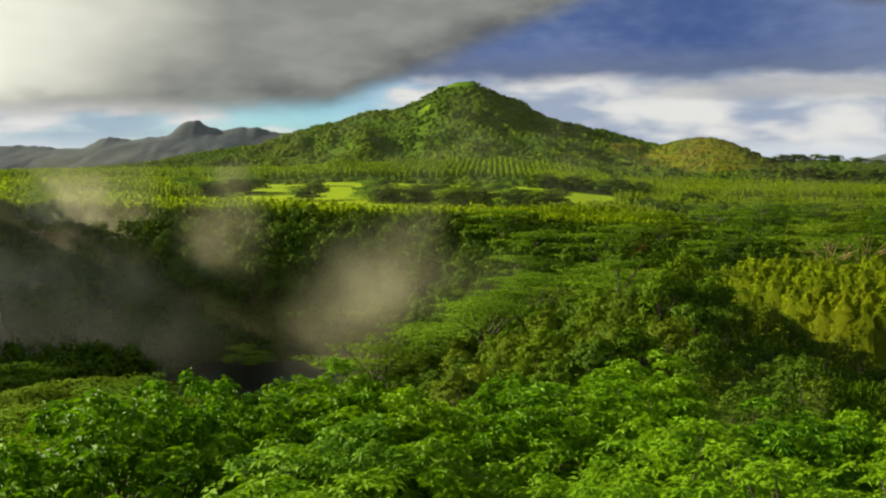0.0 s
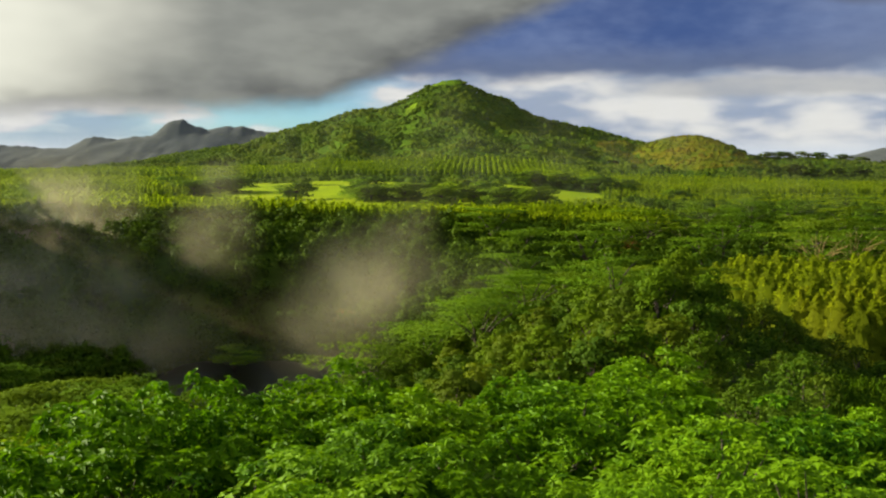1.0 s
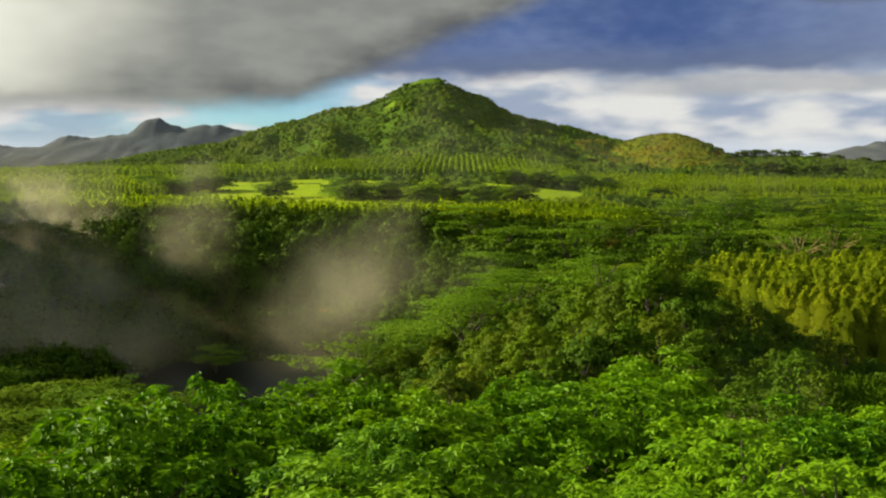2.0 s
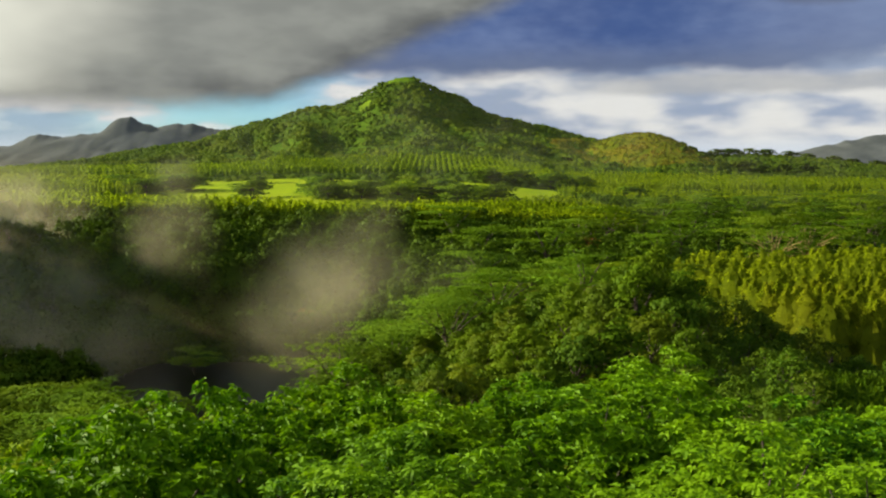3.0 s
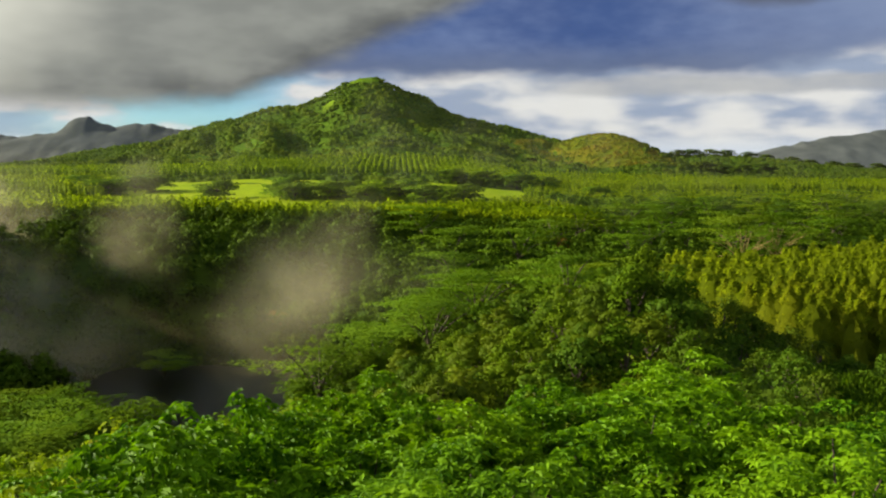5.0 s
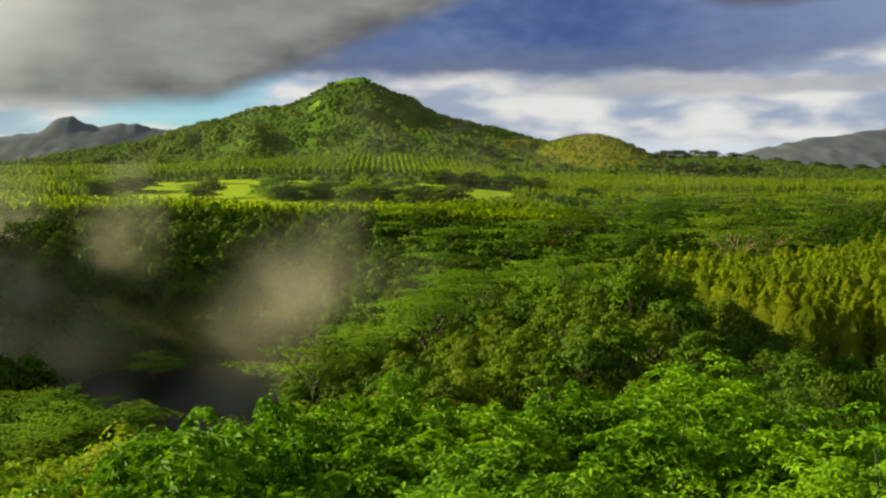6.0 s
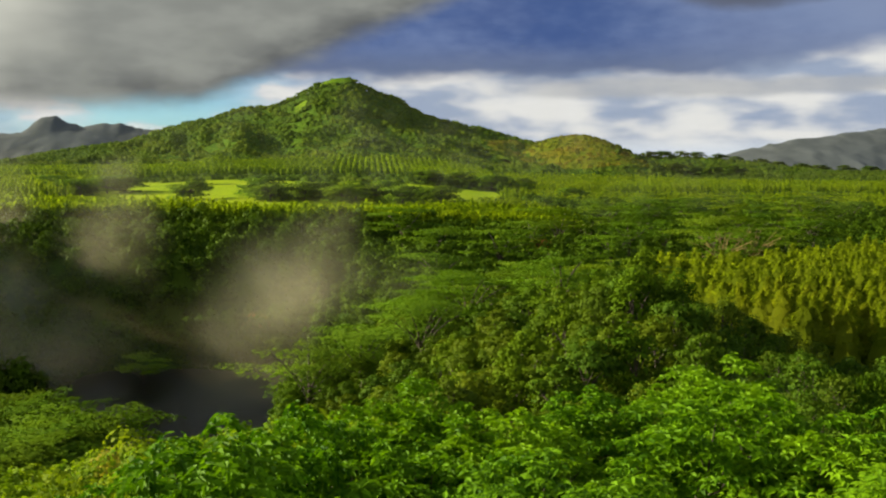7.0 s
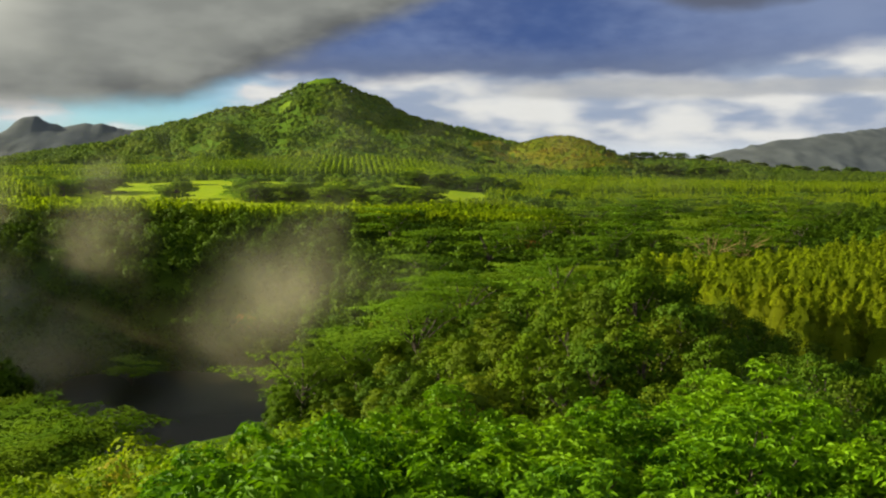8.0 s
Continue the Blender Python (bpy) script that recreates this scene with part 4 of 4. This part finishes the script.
def grass_tufts(seed, per=7):
    """Long grass on the open slope, in tufts that lean their own ways."""
    rng = np.random.default_rng(seed)
    at = spots(rng, 26, 72, 60, 102, 0.62, in_slope)
    n = len(at)
    lean, high = rng.normal(0, 0.35, (n, 1, 2)), rng.uniform(0.35, 0.95, (n, 1))
    off = np.concatenate([rng.normal(0, 0.16, (n, per, 2)), np.full((n, per, 1), 0.30)], 2)
    along = unit(np.concatenate([lean + rng.normal(0, 0.35, (n, per, 2)), np.ones((n, per, 1))], 2)).reshape(-1, 3)
    side = unit(np.stack([rng.normal(0, 1, n * per), rng.normal(0, 1, n * per), np.zeros(n * per)], 1))
    long = (high * rng.uniform(0.6, 1.2, (n, per))).ravel()
    return blades((at[:, None] + off).reshape(-1, 3), along, side, long, long * 0.22, 0.3, unit(side * 0.3 + (0, 0, 1)))


placed("grass_tufts", leafy("grass_tufts", grass_tufts(33), GRASS_BLADE), "long rough grass in tufts on the open slope", "grass", "stuff")


def bare_tree(x, y):
    """A half-dead umbrella tree: bare limbs and a few rusty tufts."""
    trunk, limbs, _ = umbrella_tree(91, 1.0, 1.0, 26, every=1)
    _, _, tufts = umbrella_tree(91, 1.3, 0.8, 26)
    top = tree_thing("bare_tree", mesh_of("trunk", *trunk, BARK_DRY, True), [mesh_of("limb", *l, BARK_DRY, True) for l in limbs], leafy("crown", tufts, LEAF_TIER),
                     "half-dead umbrella tree with bare brown limbs", "bare trees of the valley")
    top.matrix_basis = pose(x, y, float(ground(x, y)) - 0.3, 0, 0, 40) @ Matrix.Diagonal((1.8, 1.8, 1.6, 1.0))


bare_tree(156, 346)
bare_tree(176, 358)

# the rest of the forest
light_trees = [forest_tree(100 + k, 4.6, 1.0, 12, 0.15, 1.0, 0.6)[1] for k in range(6)]


def in_belt(x, y):
    """The broad plantation on the right of the pasture."""
    w = value_noise(x, y, 40, 53) * 8
    return (y > 770 - 0.1 * x + w) & (y < 1080 + w) & (x > 0.24 * y - 20 + w)


def valley_keep(x, y):
    # sparse trees also towards the unseen ridge added on the left
    on = wedge(x, y) | ((x > -260) & (y < 430) & (y > 90) & (x < -100) & (value_noise(x, y, 12, 77) > 0.1))
    return on & ~in_grove(x, y) & ~((y > 464) & (y < 560) & (np.abs(x) < 175)) & ~in_belt(x, y) & clear_of(x, y, UMB_MID, 5) & clear_of(x, y, UMB_SPUR, 5) & ~in_field(x, y) & ((y > 215) | (x < -45 - 0.1 * y) | (x > 105)) & (y > 90) & (ground(x, y) > WATER_Z + 0.2) & ~edge_keep(x, y)


def edge_keep(x, y):
    """The plantation belt along the far rim of the gulch."""
    w = value_noise(x, y, 30, 51) * 5
    bend = np.clip(x - 30, 0, 200) * 0.6
    return (y > 428 + w + bend) & (y < 478 + w + np.clip(-x - 60, 0, 400) * 0.55 + bend * 1.9) & (x < 150)


def open_shore(x, y):
    """The near bank of the pond, clear of trees."""
    return ~((x > -85) & (x < 5) & (y > 185) & (y < 252) & (ground(x, y) < -22))


mid_trees = [forest_tree(110 + k, 8.0, 0.85, 14)[1] for k in range(5)]
rest = np.concatenate([spur[300:], spots(R, -60, 110, 150, 262, 7.2, lambda x, y: valley_keep(x, y) & (x > -40 + 0.1 * y)),
                       spots(R, -190, 10, 190, 310, 4.4, lambda x, y: open_shore(x, y) & (ground(x, y) > WATER_Z - 0.1) & (ground(x, y) < WATER_Z + 2.5))])
placed("spur_forest", leafy("spur_forest", tiled(mid_trees, rest, R, 0.6, 1.2), LEAF_MIX), "dense green forest behind the spur and along the water", "forest", "stuff")
gulch = spots(R, -420, 20, 60, 432, 6.9, lambda x, y: valley_keep(x, y) & open_shore(x, y) & ((y > 262) | (x <= -40 + 0.1 * y)))
gulch_trees = [forest_tree(104 + k, 5.0, 1.0, 12, 0.1)[1] for k in range(5)]
placed("gulch_forest", leafy("gulch_forest", tiled(gulch_trees, gulch, R, 0.75, 1.3), LEAF_MIX), "dense dark green forest on the walls of the gulch", "forest", "stuff")
valley = np.concatenate([spots(R, -420, 480, 60, 560, 8.6, lambda x, y: valley_keep(x, y) & ((x >= 20) | (y >= 432)) & ((y > 262) | (x > 110)) & ((x < 120) | (value_noise(x, y, 11, 78) > 0.0))),
                         spots(R, -420, 600, 560, 880, 11.0, lambda x, y: valley_keep(x, y) & (x > 90 + value_noise(x, y, 60, 5) * 20))])
placed("valley_forest", leafy("valley_forest", tiled(light_trees, valley, R, 0.75, 1.3), LEAF_MIX), "dense mixed green forest filling the valley", "forest", "stuff")

# plantation grove on the right: nearest trees singly
grove = spots(R, 50, 340, 130, 365, 3.5, lambda x, y: in_grove(x, y) & wedge(x, y), 0.45)
grove = grove[np.argsort(grove[:, 1] + 0.3 * grove[:, 0])]
spire_protos = []
for k in range(5):
    trunk, crown = spire_tree(120 + k, 16.0, 1150, 0.46, 3.1, 0.2, 0.74, 0.04)
    spire_protos.append(tree_thing("plantation_tree", mesh_of("trunk", *trunk, BARK_PALE, True), [], leafy("crown", crown, LEAF_SPIRE), "tall feathery yellow-green plantation tree", "trees of the grove"))
stand(spire_protos, grove[:300], R, 0.86, 1.10, 0.2, lambda x, y: 1 + 0.16 * min(1, max(0, (x - 100) / 50)))
far_spires = [spire_tree(140 + k, 16.0, 260, 0.65, 2.9, 0.2, 0.78, 0.06)[1] for k in range(4)]
placed("grove", leafy("grove", tiled(far_spires, grove[300:], R, 1.0, 1.18), LEAF_SPIRE), "dense grove of tall yellow-green plantation trees", "grove", "stuff")

# plantation belts on the plateau
def rim_keep(x, y):
    """The outermost rows of the belt, above the gulch."""
    w = value_noise(x, y, 30, 51) * 5
    bend = np.clip(x - 30, 0, 200) * 0.6
    return (y > 428 + w + bend) & (y < 434 + w + bend) & (x < 120)


belt_protos = [spire_tree(150 + k, 8.2, 10, 1.3, 1.25, 0.45, 0.95)[1] for k in range(5)]
rim_protos = [spire_tree(155 + k, 9.4, 40, 1.0, 1.25, 0.6, 0.8)[1] for k in range(4)]
rim = spots(R, -300, 120, 420, 520, 2.5, lambda x, y: rim_keep(x, y) & wedge(x, y), 0.3)
belt = spots(R, -420, 150, 420, 760, 3.7, lambda x, y: edge_keep(x, y) & ~rim_keep(x, y) & wedge(x, y) & ((y < 500) | (x > -40)), 0.3)
belt_b = spots(R, -420, 120, 500, 760, 4.4, lambda x, y: edge_keep(x, y) & wedge(x, y) & (x <= -40), 0.3)
belt2 = spots(R, 120, 820, 690, 1090, 6.0, lambda x, y: in_belt(x, y) & wedge(x, y), 0.3)
belt3 = spots(R, -420, -90, 640, 860, 6.4, lambda x, y: wedge(x, y) & ~in_field(x, y) & (x < -150) & ~edge_keep(x, y), 0.3)
placed("plantation_belt", leafy("plantation_belt", tiled(belt_protos, np.concatenate([belt, belt_b, belt2, belt3]), R, 0.8, 1.1), LEAF_BELT),
       "long belt of sunlit yellow-green plantation trees on the plateau", "plantation", "stuff")
placed("plantation_edge", leafy("plantation_edge", tiled(rim_protos, rim, R, 0.85, 1.1), LEAF_BELT),
       "close rows of slender trees along the rim of the gulch", "plantation", "stuff")


# ruled rows of young trees on the lower slope
def in_rows(x, y):
    w = value_noise(x, y, 70, 61) * 18
    return (y > 900 + w) & (y < 1130 + w - 0.1 * np.abs(x)) & (x < 205 + w * 0.5) & (x > -480)


rx, ry = np.meshgrid(np.arange(-480, 220, 6.4), np.arange(880, 1180, 5.6), indexing="ij")
rx, ry = rx.ravel() + ry.ravel() * 0.08 - 80, ry.ravel()
rx, ry = rx + R.normal(0, 0.5, rx.size), ry + R.normal(0, 0.8, ry.size)
m = in_rows(rx, ry)
rows_at = np.stack([rx[m], ry[m], ground(rx[m], ry[m])], 1)
row_protos = [spire_tree(160 + k, 8.6, 7, 1.7, 1.55, 0.75, 1.0)[1] for k in range(4)]
placed("plantation_rows", leafy("plantation_rows", tiled(row_protos, rows_at, R, 0.85, 1.15), LEAF_BELT),
       "ruled rows of young yellow-green trees on the lower slope", "plantation", "stuff")


# forest on the hill
def blob(seed):
    """A few crowns grown together, with loose sprays on them."""
    rng = np.random.default_rng(seed)
    at = np.array([(0, 0, 1.2), (3.4, 1.2, 0.6), (-2.6, -2.2, 0.5)]) * rng.uniform(0.8, 1.2, (3, 1))
    sprays = clump_crown(rng, at[:1], np.array([3.1]), 0.7, 2.2, 0.75, 0.9, 0.3)
    return joined([lump(rng, c, r * rng.uniform(0.7, 1.2), 0.62) for c, r in zip(at, (3.3, 2.7, 2.5))] + [sprays])


hill_protos = [blob(170 + k) for k in range(6)]
hill_at = np.concatenate([
    spots(R, -900, 760, 1000, 1800, 10.8, lambda x, y: ~in_rows(x, y) & ~in_belt(x, y) & (x < 0.36 * y + 20) & ~on_summit(x, y) & ~on_hump(x, y) & (x > -0.49 * y - 30) & (x < 0.72 * y + 40) & ((ground(x, y) > 22) | (x > 150))),
    spots(R, -700, 800, 840, 1010, 10.0, lambda x, y: ~in_rows(x, y) & ~in_belt(x, y) & wedge(x, y) & ~in_field(x, y) & ((y > 905) | (x < 150))),
])
hump_at = spots(R, 250, 620, 1200, 1700, 8.0, on_hump)
placed("hump_forest", leafy("hump_forest", tiled(hill_protos, hump_at, R, 0.4, 1.15, -0.6), LEAF_OLIVE), "olive and rust coloured scrub on a rounded hump", "forest", "stuff")
ridge_at = spots(R, 300, 1500, 1000, 2050, 19.0, lambda x, y: (x > 0.36 * y - 10) & (x < 0.80 * y) & ~in_belt(x, y))
placed("ridge_forest", leafy("ridge_forest", tiled(hill_protos, ridge_at, R, 0.8, 1.9, -0.6), LEAF_RIDGE), "dark green forest on a low far ridge", "forest", "stuff")
placed("hill_forest", leafy("hill_forest", tiled(hill_protos, hill_at, R, 0.45, 1.75, -0.6), LEAF_HILL), "low green forest covering the hill", "forest", "stuff")


# ---- mist ----
def mist(name, centre, width, height, depth, density, seed, label, lean=0.3, n=3, tint=(0.71, 0.655, 0.43)):
    """A drifting bank: a few soft curved veils, one behind the other, leaning with the wind."""
    rng = np.random.default_rng(seed)
    top = tagged(new(name), label, "mist", "mist in the gulch", "stuff")
    top.location = centre
    for k in range(n):
        us = np.linspace(0, 1, 13)
        u, v = np.meshgrid(us, us, indexing="ij")
        w, tall = rng.uniform(0.82, 1.08), rng.uniform(0.82, 1.08)
        z = (v - 0.5) * height * tall + rng.normal(0, height * 0.04)
        x = (u - 0.5) * width * w + rng.normal(0, width * 0.04) + z * lean
        y = ((k + 0.5) / n - 0.5) * depth + np.sin(u * 5 + seed + k) * depth * 0.09 + np.cos(v * 4 + k) * depth * 0.07
        me = mesh_of("veil", np.stack([x, y, z], -1).reshape(-1, 3), grid_faces(13, 13), mist_mat("mist_veil", density, seed + k * 3, tint), True, np.stack([u, v], -1).reshape(-1, 2))
        part("veil", me, top)


# darker, browner mist tint: the gulch's shade is put into the colour
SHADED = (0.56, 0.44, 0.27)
mist("mist_bank", (-21, 252, -7), 60, 66, 20, 0.31, 1, "warm grey mist rising from the gulch", 0.48, 3)
mist("mist_bank", (6, 276, -4), 66, 50, 8, 0.22, 10, "thin mist beside the rising bank", 0.2, 1)
mist("mist_bank", (-7, 254, 14), 36, 36, 8, 0.26, 8, "thin torn top of the rising mist", 0.3, 1)
mist("mist_bank", (-31, 250, -26), 54, 40, 12, 0.30, 9, "grey mist low over the dark water", 0.3, 1)
mist("mist_bank", (-150, 396, 8), 84, 96, 16, 0.86, 2, "warm grey mist rising over the plantation edge", 0.0, 2)
mist("mist_bank", (-85, 396, 28), 30, 30, 6, 0.28, 7, "thin torn wisp drifting over the plantation", 0.2, 1)
mist("mist_bank", (-76, 334, 6), 62, 72, 16, 0.25, 3, "thin grey mist against the gulch wall", 0.2, 2)
mist("mist_bank", (-136, 352, -8), 150, 76, 14, 0.50, 6, "thin grey mist below the plantation edge", 0.1, 1)
# brown tint, paler than SHADED to make up for the little light here
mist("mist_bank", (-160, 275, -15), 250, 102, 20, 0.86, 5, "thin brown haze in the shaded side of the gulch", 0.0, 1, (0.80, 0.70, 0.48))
mist("mist_bank", (-108, 272, -27), 190, 58, 18, 0.42, 4, "thin haze hanging over the dark water, shade put into its brown tint", 0.0, 1, SHADED)
mist("far_haze", (90, 545, 32), 1700, 200, 16, 0.060, 11, "thin pale haze in the air before the hill", 0.0, 1, (0.80, 0.79, 0.64))
